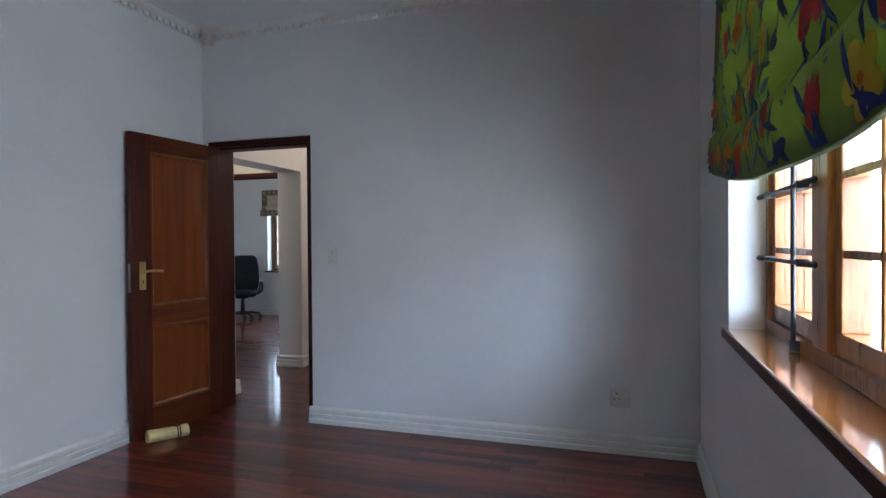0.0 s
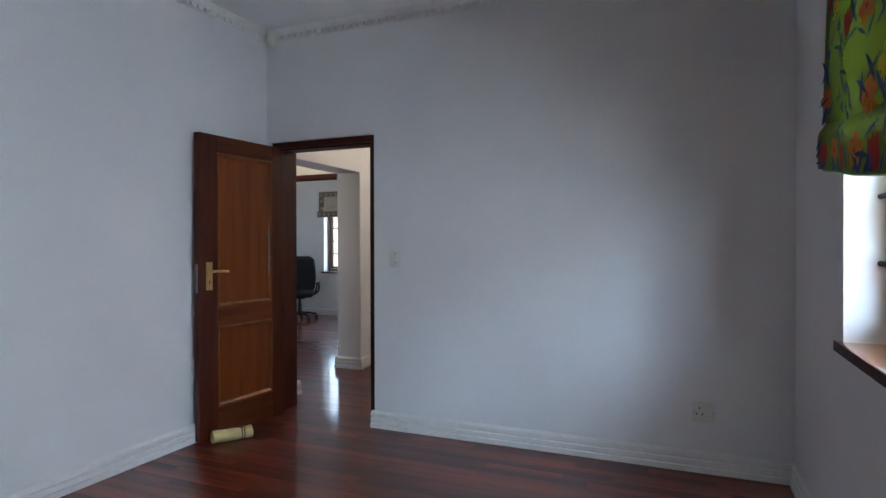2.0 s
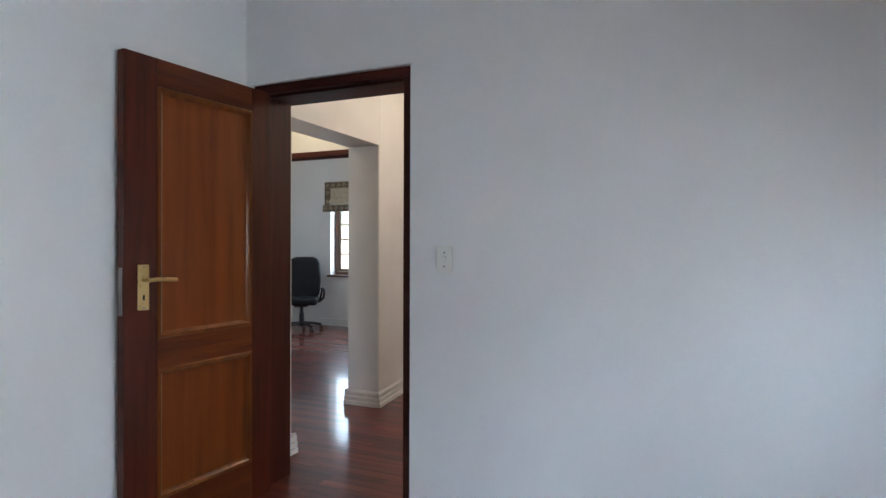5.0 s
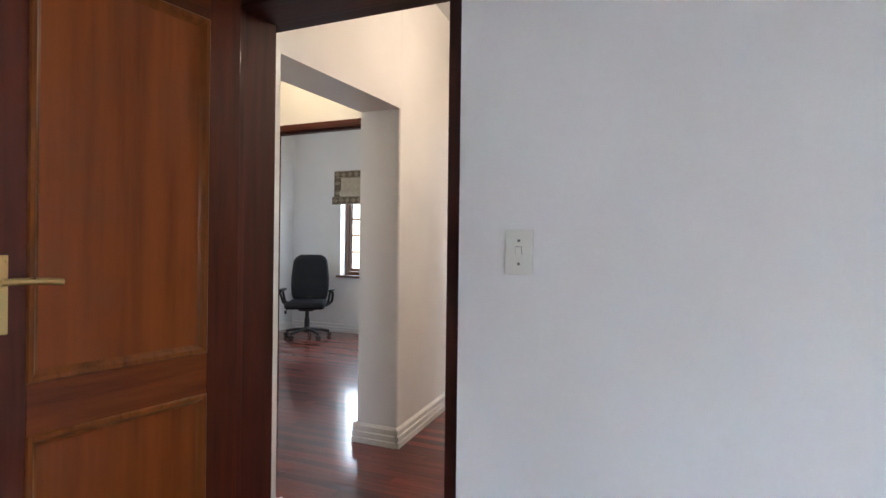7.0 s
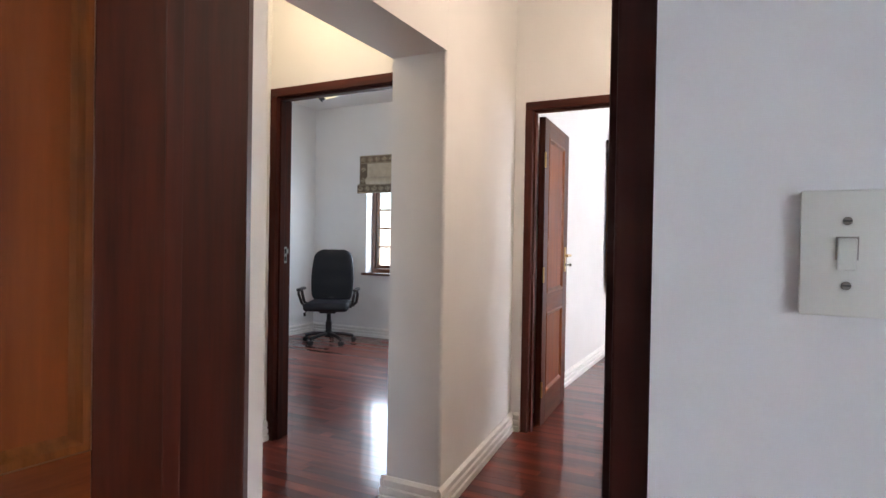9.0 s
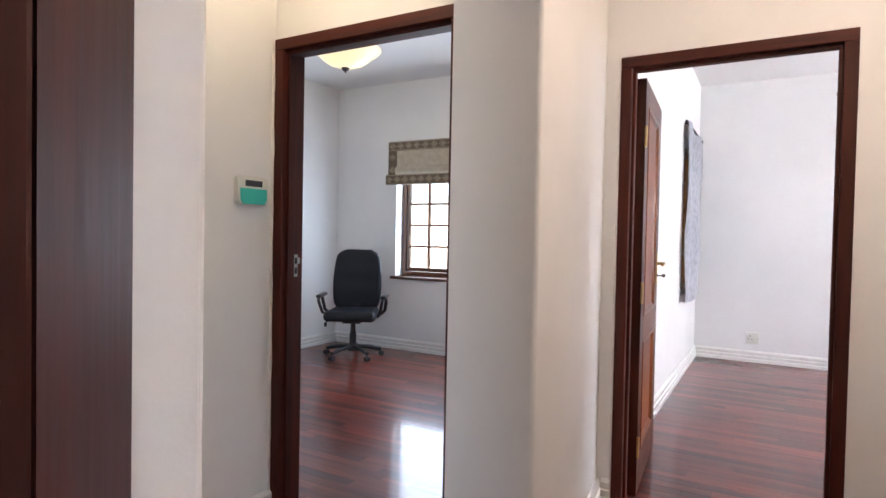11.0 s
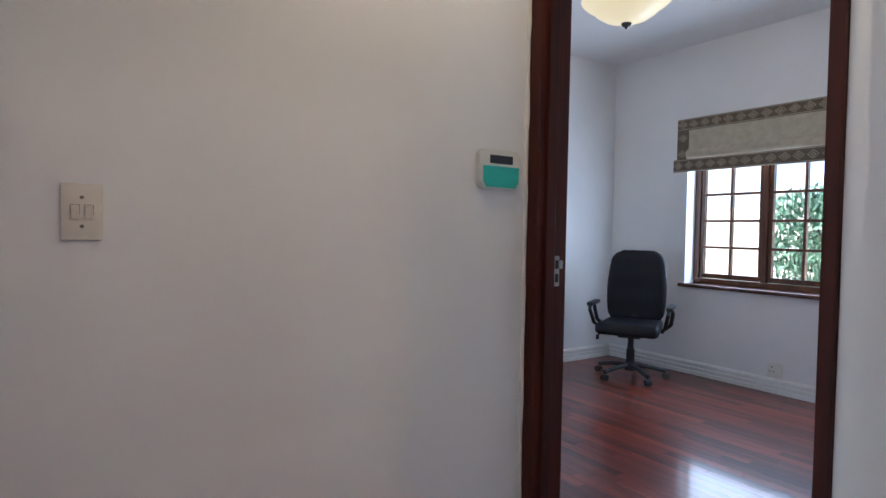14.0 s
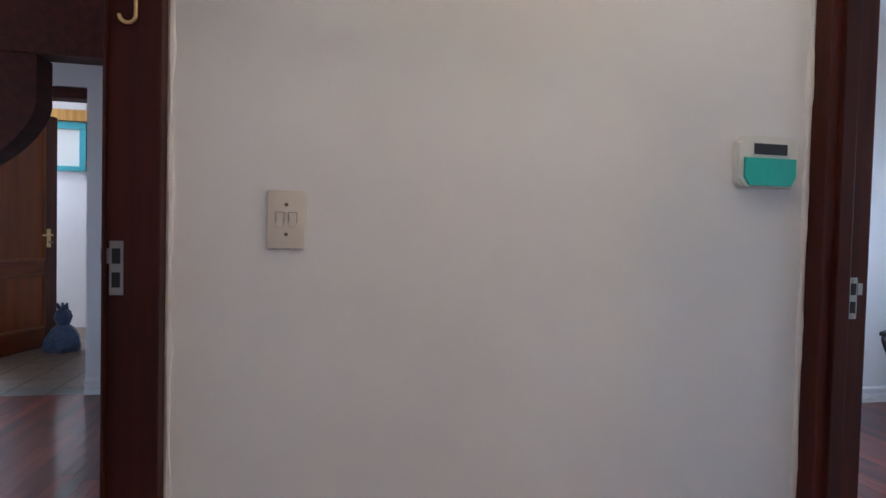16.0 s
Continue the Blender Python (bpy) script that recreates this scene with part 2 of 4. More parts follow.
def tube(bm, pts, r, seg=10):
    """Adds a round tube through points."""
    pts = [Vector(p) for p in pts]
    for a, b in zip(pts, pts[1:]):
        rod(bm, a, b, r, r, seg)
    for p in pts[1:-1]:
        bmesh.ops.create_icosphere(bm, subdivisions=1, radius=r * 1.02, matrix=Matrix.Translation(p))
    return bm


def finish(name, bm, mat, smooth=False):
    bmesh.ops.recalc_face_normals(bm, faces=bm.faces)
    me = bpy.data.meshes.new(name)
    bm.to_mesh(me)
    bm.free()
    me.materials.append(mat)
    if smooth:
        me.polygons.foreach_set("use_smooth", [True] * len(me.polygons))
        me.set_sharp_from_angle(angle=radians(38))
    return me


def part(name, bm, mat, parent=None, label="", smooth=False):
    """One mesh object under a thing or a part."""
    ob = new(name, finish(name, bm, mat, smooth))
    if parent is not None:
        ob.parent = parent
    if label:
        ob["label"] = label
    return ob


def structure(name, bm, mat, label):
    return tagged(part(name, bm, mat), label, name.rstrip("_0123456789").split("_")[0], kind="structure")


def thing(name, label, category, m=Matrix(), group=""):
    ob = new(name)
    ob.empty_display_size = 0.1
    ob.matrix_world = m
    return tagged(ob, label, category, group)


H = 2.92        # ceilings
HEAD = 2.10     # top of the door frames
T_IN = 0.02


def wall(name, axis, a0, a1, f0, f1, holes, label, mat=WHITE_WALL, top=H):
    """A wall along axis ('x' or 'y') from a0 to a1, between faces f0 and f1, with holes (from, to, low, high)."""
    bm = bmesh.new()

    def piece(u0, u1, z0, z1):
        if u1 - u0 > 1e-4 and z1 - z0 > 1e-4:
            if axis == "x":
                box(bm, u0, u1, f0, f1, z0, z1)
            else:
                box(bm, f0, f1, u0, u1, z0, z1)

    at = a0
    for h0, h1, z0, z1 in sorted(holes):
        piece(at, h0, -0.1, top)
        piece(h0, h1, -0.1, z0)
        piece(h0, h1, z1, top)
        at = h1
    piece(at, a1, -0.1, top)
    bmesh.ops.remove_doubles(bm, verts=bm.verts, dist=1e-5)
    return structure(name, bm, mat, label)


# ---- the large structure ----
wall("wall_south_room", "x", -3.2, 0.82, -2.2, -2.0, [], "plain white plastered wall closing the first room")
wall("wall_west_room", "y", -2.0, 3.44, -3.2, -2.98, [], "plain white plastered side wall of the empty room")
wall("wall_window_room", "y", -2.0, 3.44, 0.55, 0.82, [(0.145, 2.395, 0.898, 2.20)], "white plastered wall with a deep window recess")
wall("wall_door_room", "x", -3.2, 0.82, 3.44, 3.70, [(-2.945, -2.035, -0.1, HEAD - 0.02)], "white plastered wall with an open doorway")
wall("wall_door_passage", "x", -3.2, 0.82, 3.70, 3.83, [(-3.075, -2.035, -0.1, HEAD - 0.02)], "white plastered passage side of the doorway wall")


def worn_corner(x, y, towards, radius=0.014):
    """Points of a rounded plaster corner at (x, y); towards points into the wall."""
    cx, cy = x + radius * towards[0], y + radius * towards[1]
    return [(cx - towards[0] * radius * math.cos(a), cy - towards[1] * radius * math.sin(a)) for a in [i * math.pi / 10 for i in range(6)]]


bm = prism(bmesh.new(), [(-3.40, 3.83), (-3.10, 3.83)] + worn_corner(-3.10, 3.97, (-1, -1)) + [(-3.40, 3.97)], Matrix.Translation((0, 0, -0.1)), H + 0.1)
box(bm, -3.40, -3.12, 3.97, 5.06, 2.045, H)
prism(bm, [(-3.40, 5.06)] + worn_corner(-3.122, 5.06, (-1, 1))[::-1] + [(-3.265, 6.32), (-3.40, 6.32)], Matrix.Translation((0, 0, -0.1)), H + 0.1)
structure("wall_passage_opening", bm, WHITE_WALL, "white wall with a wide plastered opening to the lobby")
wall("wall_keypad", "y", 3.83, 5.41, -4.70, -4.48, [], "white plastered lobby wall carrying the switch and keypad")
wall("wall_lobby_north", "x", -4.70, -3.40, 5.41, 5.525, [(-4.475, -3.565, -0.1, HEAD)], "white wall with a doorway into the study")
wall("wall_lobby_south", "x", -4.70, -3.40, 3.83, 3.92, [(-4.475, -3.575, -0.1, HEAD)], "white wall with a doorway to the stair hall")
wall("wall_passage_end", "x", -3.28, -1.2, 6.32, 6.54, [(-3.195, -2.285, -0.1, HEAD)], "white wall with a doorway into a bright room")
wall("wall_passage_east", "y", 3.83, 6.32, -1.40, -1.2, [], "plain white wall closing the passage")
wall("wall_study_west", "y", 5.41, 9.1, -7.22, -7.0, [], "plain white side wall of the study")
wall("wall_study_north", "x", -7.22, -3.40, 8.85, 9.10, [(-6.17, -4.3, 0.80, 2.15)], "white study wall with a window recess")
wall("wall_study_south", "x", -7.0, -4.70, 5.41, 5.63, [], "plain white wall closing the study")
wall("wall_study_east", "y", 5.63, 9.10, -3.50, -3.28, [], "plain white wall between the study and the bright room")
wall("wall_bright_west", "y", 9.10, 10.6, -3.50, -3.28, [(9.22, 10.2, 0.75, 2.2)], "white wall with a window behind a hanging cloth")
wall("wall_bright_north", "x", -3.50, 0.8, 10.40, 10.6, [], "plain white end wall of the bright room")
wall("wall_bright_east", "y", 6.54, 10.40, 0.6, 0.8, [(7.4, 9.8, 0.8, 2.2)], "white wall with a wide window opening")
wall("wall_bright_south", "x", -1.2, 0.8, 6.32, 6.54, [], "plain white wall closing the bright room")
wall("wall_hall_west", "y", -1.5, 5.41, -8.10, -7.90, [(1.55, 2.56, -0.1, 2.22)], "white stair hall wall with an open doorway")
wall("wall_hall_south", "x", -7.90, -3.2, -1.7, -1.5, [(-6.5, -4.5, 0.9, 2.2)], "plain white wall closing the stair hall")
wall("wall_hall_north", "x", -7.90, -4.70, 5.2, 5.41, [], "plain white wall closing the stair hall")
wall("wall_entrance_west", "y", -1.5, 5.41, -11.2, -11.0, [], "plain white wall of the entrance")
wall("wall_entrance_south", "x", -11.0, -8.1, -1.7, -1.5, [], "plain white wall of the entrance")
wall("wall_entrance_north", "x", -11.0, -8.1, 4.2, 4.4, [], "plain white wall of the entrance")
bm = block(-11.2, 0.82, -2.2, 10.6, H, H + 0.15)
structure("ceiling", bm, CEILING, "flat white painted plaster ceiling")
structure("floor_bed", block(-7.9, 0.82, -2.2, 10.6, -0.12, -0.016), SUBFLOOR, "dark bed under the floor planks")
structure("floor_entrance", block(-11.0, -7.9, -1.5, 4.4, -0.12, -0.014), BROWN_TILE, "dark tiled entrance floor bed")
structure("ground", block(-400, 400, -400, 400, -0.6, -0.35), PAVING, "pale sunlit paving outside the house")


# ---- baseboards ----
PROFILE = [(0, 0), (0.028, 0), (0.028, 0.030), (0.018, 0.034), (0.018, 0.040), (0.024, 0.044), (0.024, 0.066), (0.013, 0.070), (0.013, 0.077), (0.019, 0.081), (0.019, 0.102), (0.007, 0.117), (0, 0.117)]


def baseboard(a, b, inward, m=TRIM, label="stepped white wooden baseboard along the wall"):
    """A stepped skirting from a to b on the floor, standing out towards inward."""
    a, b, n = Vector((*a, 0)), Vector((*b, 0)), Vector((*inward, 0))
    d = (b - a).normalized()
    mat = Matrix((n, Vector((0, 0, 1)), d)).transposed().to_4x4()
    mat.translation = a
    return structure("baseboard", prism(bmesh.new(), PROFILE, mat, (b - a).length), m, label)


G = 0.001
for a, b, n in [
    ((-2.98 + G, -2.0), (-2.98 + G, 3.44), (1, 0)), ((-2.055, 3.44 - G), (0.55, 3.44 - G), (0, -1)), ((0.55 - G, -2.0), (0.55 - G, 3.416), (-1, 0)),
    ((-3.122, 5.06 - 0.024), (-3.264, 6.32), (0.9939, 0.1104)), ((-3.40 - 0.024, 5.06 - G), (-3.122, 5.06 - G), (0, -1)),
    ((-3.24, 6.32 - G), (-3.2, 6.32 - G), (0, -1)), ((-2.28, 6.32 - G), (-1.4, 6.32 - G), (0, -1)),
    ((-3.10 + G, 3.832), (-3.10 + G, 3.994), (1, 0)), ((-3.076, 3.97 + G), (-3.424, 3.97 + G), (0, 1)),
    ((-3.40 - G, 5.06 - 0.024), (-3.40 - G, 5.40), (-1, 0)), ((-4.48 + G, 3.93), (-4.48 + G, 5.395), (1, 0)),
    ((-7.0 + G, 5.63), (-7.0 + G, 8.85), (1, 0)), ((-7.0, 8.85 - G), (-3.5, 8.85 - G), (0, -1)), ((-3.5 - G, 5.63), (-3.5 - G, 8.85), (-1, 0)),
    ((-3.28 + G, 6.54), (-3.28 + G, 10.4), (1, 0)), ((-3.28, 10.4 - G), (0.6, 10.4 - G), (0, -1)),
    ((-7.90 + G, 2.56), (-7.90 + G, 5.2), (1, 0)), ((-7.9 + G, -1.5), (-7.9 + G, 1.55), (1, 0)),
]:
    baseboard(a, b, n)

# cornice of the first room: a bead moulding with a row of small scallops
CORNICE = [(0, 0), (0, -0.075), (0.012, -0.075), (0.016, -0.05), (0.035, -0.035), (0.05, -0.014), (0.055, 0)]


def cornice(a, b, inward):
    a, b, n = Vector((*a, H)), Vector((*b, H)), Vector((*inward, 0))
    d = (b - a).normalized()
    mat = Matrix((n, Vector((0, 0, 1)), d)).transposed().to_4x4()
    mat.translation = a
    bm = prism(bmesh.new(), CORNICE, mat, (b - a).length)
    k = int((b - a).length / 0.06)
    for i in range(k):
        c = a + d * (0.03 + 0.06 * i) + n * 0.026
        x0, x1 = (0.018, 0.010) if abs(d.x) > 0.5 else (0.010, 0.018)
        box(bm, c.x - x0, c.x + x0, c.y - x1, c.y + x1, H - 0.072, H - 0.045)
    return structure("cornice", bm, TRIM, "white moulded plaster cornice with small dentils")


cornice((-2.98 + G, 3.38), (-2.98 + G, -2.0), (1, 0))
cornice((-2.98, 3.44 - G), (0.55, 3.44 - G), (0, -1))
cornice((0.55 - G, -2.0), (0.55 - G, 3.38), (-1, 0))


# ---- doors ----
def door_frame(name, x0, x1, y0, y1, top, label, w=0.05, stop_at=None, w2=None):
    """A hardwood frame in a wall along x: two jambs, a head and a rebate stop."""
    ob = tagged(new(name), label, "door frame", kind="structure")
    part("jamb", block(x0 + G, x0 + w, y0, y1, -0.014, top - w - 0.001, 0.004), MEMBER, ob)
    w2 = w2 or w
    part("jamb", block(x1 - w2, x1 - G, y0, y1, -0.014, top - w - 0.001, 0.004), MEMBER, ob)
    part("head", block(x0 + G, x1 - G, y0, y1, top - w, top - G, 0.004), MEMBER_X, ob)
    s0, s1 = stop_at or (y0 + 0.03, y0 + 0.07)
    part("stop", block(x0 + w, x0 + w + 0.014, s0, s1, -0.014, top - w - 0.016, 0.003), MEMBER, ob)
    part("stop", block(x1 - w2 - 0.014, x1 - w2, s0, s1, -0.014, top - w - 0.016, 0.003), MEMBER, ob)
    part("stop", block(x0 + w + 0.002, x1 - w2 - 0.002, s0, s1, top - w - 0.015, top - w - 0.001, 0.003), MEMBER_X, ob)
    return ob


def strike(parent, x, y, z, side, lip_to=1):
    """A steel strike plate with two dark slots on a jamb face at x."""
    p = part("strike_plate", block(min(x, x + 0.003 * side), max(x, x + 0.003 * side), y - 0.012, y + 0.012, z - 0.050, z + 0.050, 0.001), STEEL, parent, "worn steel strike plate")
    for dz in (0.022, -0.022):
        part("slot", block(min(x + 0.0031 * side, x + 0.0045 * side), max(x + 0.0031 * side, x + 0.0045 * side), y - 0.007, y + 0.007, z + dz - 0.014, z + dz + 0.014), SLOT, p)
    for dz in (0.043, -0.043):
        part("screw", rod(bmesh.new(), (x + 0.003 * side, y, z + dz), (x + 0.0048 * side, y, z + dz), 0.004), STEEL, p)
    lip = part("lip", block(min(x, x + 0.004 * side), max(x, x + 0.004 * side), y + (0.012 if lip_to > 0 else -0.026), y + (0.026 if lip_to > 0 else -0.012), z + 0.008, z + 0.036, 0.001), STEEL, p)
    return p


def cabin_hook(parent, x, y, z, side, mat, label):
    """A cabin hook hanging down a jamb."""
    k = part("cabin_hook", rod(bmesh.new(), (x + 0.008 * side, y, z + 0.11), (x + 0.008 * side, y, z), 0.0035), mat, parent, label)
    part("eye", rod(bmesh.new(), (x, y, z + 0.11), (x + 0.014 * side, y, z + 0.11), 0.006), mat, k)
    pts = [(x + 0.008 * side, y - 0.014 + 0.014 * math.cos(a), z - 0.014 * math.sin(a)) for a in [i * math.pi / 6 for i in range(7)]]
    part("hook", tube(bmesh.new(), pts, 0.0035, 8), mat, k)
    return k


def lever_set(parent, side, at, z):
    """A brass back plate with lever and keyhole on one face of a leaf; local y runs along the leaf, x out of it."""
    x = at
    bm = block(min(x, x + 0.006 * side), max(x, x + 0.006 * side), 0.666, 0.714, z - 0.122, z + 0.062, 0.002)
    plate = part("back_plate", bm, BRASS, parent, "polished brass back plate")
    part("spindle", rod(bmesh.new(), (x + 0.006 * side, 0.690, z), (x + 0.045 * side, 0.690, z), 0.009), BRASS, plate, smooth=True)
    bm = bmesh.new()
    pts = [(x + 0.043 * side, 0.696, z), (x + 0.046 * side, 0.664, z + 0.002), (x + 0.046 * side, 0.612, z + 0.001), (x + 0.043 * side, 0.566, z - 0.003)]
    tube(bm, pts, 0.0085)
    part("lever", bm, BRASS, plate, smooth=True)
    part("keyhole", block(min(x + 0.0061 * side, x + 0.0075 * side), max(x + 0.0061 * side, x + 0.0075 * side), 0.686, 0.694, z - 0.082, z - 0.060), SLOT, plate)
    for dz in (0.052, -0.112):
        part("screw", rod(bmesh.new(), (x + 0.006 * side, 0.690, z + dz), (x + 0.0078 * side, 0.690, z + dz), 0.004), STEEL, plate)
    return plate


def moulding(bm, y0, y1, z0, z1, xa, xb, w=0.030):
    """A bevelled frame of moulding round a panel, from the outer face xa down to the panel face xb."""
    rings = []
    for inset, x in ((0.0, xa), (0.004, xa + (xa - xb) * 0.35), (w * 0.5, xa + (xa - xb) * 0.25), (w * 0.75, (xa + xb) / 2), (w, xb)):
        rings.append([bm.verts.new((x, y, z)) for y, z in ((y0 + inset, z0 + inset), (y1 - inset, z0 + inset), (y1 - inset, z1 - inset), (y0 + inset, z1 - inset))])
    for p, q in zip(rings, rings[1:]):
        for i in range(4):
            bm.faces.new((p[i], p[(i + 1) % 4], q[(i + 1) % 4], q[i]))
    return bm


def door_leaf(name, label, m, width=0.77, height=2.03, thick=0.042):
    """A two-panel hardwood leaf: hinge edge at local y 0, free edge at y = width, thickness along x."""
    d = thing(name, label, "door", m)
    t = thick / 2
    s, s2 = 0.118, 0.145
    rails = [(0.0, 0.20), (0.745, 0.87), (height - 0.115, height)]
    part("stile", block(-t, t, 0, s, 0.008, height, 0.002), STILE, d)
    part("stile", block(-t, t, width - s2, width, 0.008, height, 0.002), STILE, d)
    for z0, z1 in rails:
        part("rail", block(-t, t, s + 0.0008, width - s2 - 0.0008, max(z0, 0.008), z1, 0.002), RAIL_Y, d)
    for z0, z1 in ((0.20, 0.745), (0.87, height - 0.115)):
        y0, y1 = s, width - s2
        part("panel", block(-0.009, 0.009, y0 - 0.004, y1 + 0.004, z0 - 0.004, z1 + 0.004), PANEL, d, "reddish varnished wood panel")
        for sd in (1, -1):
            part("moulding", moulding(bmesh.new(), y0, y1, z0, z1, sd * t, sd * 0.0095), OCHRE_RED, d)
    for sd in (1, -1):
        lever_set(d, sd, sd * t, 1.118)
    key = part("key", block(t + 0.006, t + 0.034, 0.6885, 0.6915, 1.043, 1.051), STEEL, d, "small steel key in the lock")
    part("key_bow", turned(bmesh.new(), [(0.0, -0.0015), (0.011, -0.0015), (0.011, 0.0015), (0.0, 0.0015)], 14, Matrix.Translation((t + 0.042, 0.690, 1.047)) @ pose(0, 0, 0, 90, 0, 0)), STEEL, key)
    part("lock_plate", block(-0.011, 0.011, width, width + 0.002, 0.98, 1.17), STEEL, d, "steel lock plate in the door edge")
    for z in (0.25, 1.0, 1.75):
        part("hinge", rod(bmesh.new(), (t + 0.004, -0.004, z - 0.05), (t + 0.004, -0.004, z + 0.05), 0.006), BRASS, d)
    return d


OCHRE_RED = wood("door_moulding_wood", (0.085, 0.022, 0.004), (0.23, 0.066, 0.012), "z", 0.3, 0.3)
d1 = door_frame("door_1", -2.945, -2.035, 3.46, 3.70, HEAD - 0.02, "dark hardwood door frame flush with the white wall", 0.045)
part("reveal", prism(bmesh.new(), [(-3.074, 3.702), (-2.902, 3.702), (-3.022, 3.832), (-3.074, 3.832)], Matrix.Translation((0, 0, -0.014)), HEAD - 0.052), MEMBER, d1, "dark splayed timber reveal")
part("reveal_head", block(-3.073, -2.036, 3.702, 3.828, HEAD - 0.036, HEAD - 0.021, 0.003), MEMBER_X, d1)
d2 = door_frame("door_2", -4.475, -3.565, 5.395, 5.53, HEAD, "dark hardwood door frame to the study", 0.05, None, 0.03)
strike(d2, -4.475 + 0.05, 5.485, 1.11, 1)
d3 = door_frame("door_3", -3.195, -2.285, 6.305, 6.42, HEAD, "dark hardwood door frame to the bright room", 0.05)
cabin_hook(d3, -2.285 - 0.05, 6.398, 1.755, -1, PEWTER, "thin dark iron cabin hook")
d4 = door_frame("door_4", -4.475, -3.575, 3.838, 3.935, HEAD, "dark hardwood door frame to the stair hall", 0.05, (3.84, 3.846))
strike(d4, -4.475 + 0.05, 3.862, 1.165, 1, -1)
cabin_hook(d4, -4.475 + 0.05, 3.893, 1.625, 1, BRASS, "thin brass cabin hook")


def plaster_bead(x, y, top):
    """An uneven bead of filler where a door frame meets the plaster."""
    bm, rnd = bmesh.new(), random.Random(int(abs(x * 100 + y * 10)))
    rings = []
    n = 60
    for i in range(n + 1):
        k = 0.0065 + 0.0025 * math.sin(i * 0.7) + rnd.uniform(-0.002, 0.003)
        z = -0.01 + top * i / n
        rings.append([bm.verts.new((x + k * math.cos(a), y + k * math.sin(a), z)) for a in [2 * math.pi * q / 8 for q in range(8)]])
    for p, q in zip(rings, rings[1:]):
        for i in range(8):
            bm.faces.new((p[i], p[(i + 1) % 8], q[(i + 1) % 8], q[i]))
    return structure("trim", bm, TRIM, "uneven white filler bead beside the door frame")


for x, y in ((-4.478, 5.391), (-4.478, 3.939), (-3.198, 6.317)):
    plaster_bead(x, y, HEAD - 0.01)
door_leaf("panel_door", "open dark reddish two-panel wooden door with brass lever", pose(-2.855, 3.455, 0, 0, 0, 180 - 5.5))
door_leaf("panel_door", "open brown two-panel wooden door in the bright room", pose(-3.125, 6.445, 0, 0, 0, 4))


# ---- windows ----
def window(name, label, m, units, z0, z1, rows, sash, mull, edge, wood_mat, depth=0.07, s=0.042):
    """A wooden casement window. Local x runs along the wall, y outwards, z up; each unit is a sash of 2 columns and some rows of panes."""
    ob = tagged(new(name), label, "window", kind="structure")
    ob.matrix_world = m
    total = 2 * edge + units * sash + (units - 1) * mull
    frame_ob = part("window_frame", block(0, total, 0, depth, z0, z0 + edge, 0.004), wood_mat, ob)
    part("frame_head", block(0, total, 0, depth, z1 - edge, z1, 0.004), wood_mat, ob)
    for a in (0, total - edge):
        part("frame_side", block(a, a + edge, 0, depth, z0 + edge, z1 - edge, 0.004), wood_mat, ob)
    for i in range(units - 1):
        a = edge + (i + 1) * sash + i * mull
        part("mullion", block(a, a + mull, -0.006, depth, z0 + edge, z1 - edge, 0.006), wood_mat, ob)
    b0, b1 = 0.012, depth - 0.012
    g = 0.022
    for i in range(units):
        a = edge + i * (sash + mull) + 0.003
        e, c0, c1 = a + sash - 0.006, z0 + edge + 0.003, z1 - edge - 0.003
        sh = part("sash", block(a, e, b0, b1, c0, c0 + s + 0.012, 0.004), wood_mat, ob)
        part("sash_rail", block(a, e, b0, b1, c1 - s, c1, 0.004), wood_mat, sh)
        part("sash_stile", block(a, a + s, b0, b1, c0 + s + 0.012, c1 - s, 0.004), wood_mat, sh)
        part("sash_stile", block(e - s, e, b0, b1, c0 + s + 0.012, c1 - s, 0.004), wood_mat, sh)
        mid = (a + e) / 2
        part("glazing_bar", block(mid - g / 2, mid + g / 2, b0 + 0.004, b1 - 0.004, c0 + s + 0.012, c1 - s, 0.003), wood_mat, sh)
        lo, hi = c0 + s + 0.012, c1 - s
        for k in range(1, rows):
            z = lo + (hi - lo) * k / rows
            part("glazing_bar", block(a + s, mid - g / 2 - 0.0005, b0 + 0.004, b1 - 0.004, z - g / 2, z + g / 2, 0.003), wood_mat, sh)
            part("glazing_bar", block(mid + g / 2 + 0.0005, e - s, b0 + 0.004, b1 - 0.004, z - g / 2, z + g / 2, 0.003), wood_mat, sh)
        for k in range(rows):
            for u0, u1 in ((a + s, mid - g / 2), (mid + g / 2, e - s)):
                q0, q1 = lo + (hi - lo) * k / rows + g / 2, lo + (hi - lo) * (k + 1) / rows - g / 2
                pane = part("pane", block(u0, u1, depth / 2 - 0.002, depth / 2 + 0.002, q0, q1), GLASS, sh)
                pane.visible_shadow = False
    return ob


# first room: window in the side wall, its local x runs towards the camera's start
window("window_1", "golden varnished wooden casement window with small panes", pose(0.685, 2.390, 0, 0, 0, -90), 3, 0.929, 2.198, 5, 0.61, 0.15, 0.05, WINDOW_WOOD, 0.095, 0.05)
structure("window_sill", block(0.533, 0.72, 0.11, 2.425, 0.8985, 0.9285, 0.008), SILL_WOOD, "glossy varnished wooden window sill with dark front edge")
structure("sill_edge", block(0.525, 0.5328, 0.105, 2.43, 0.892, 0.9295, 0.002), MEMBER, "dark wooden edge strip along the sill")


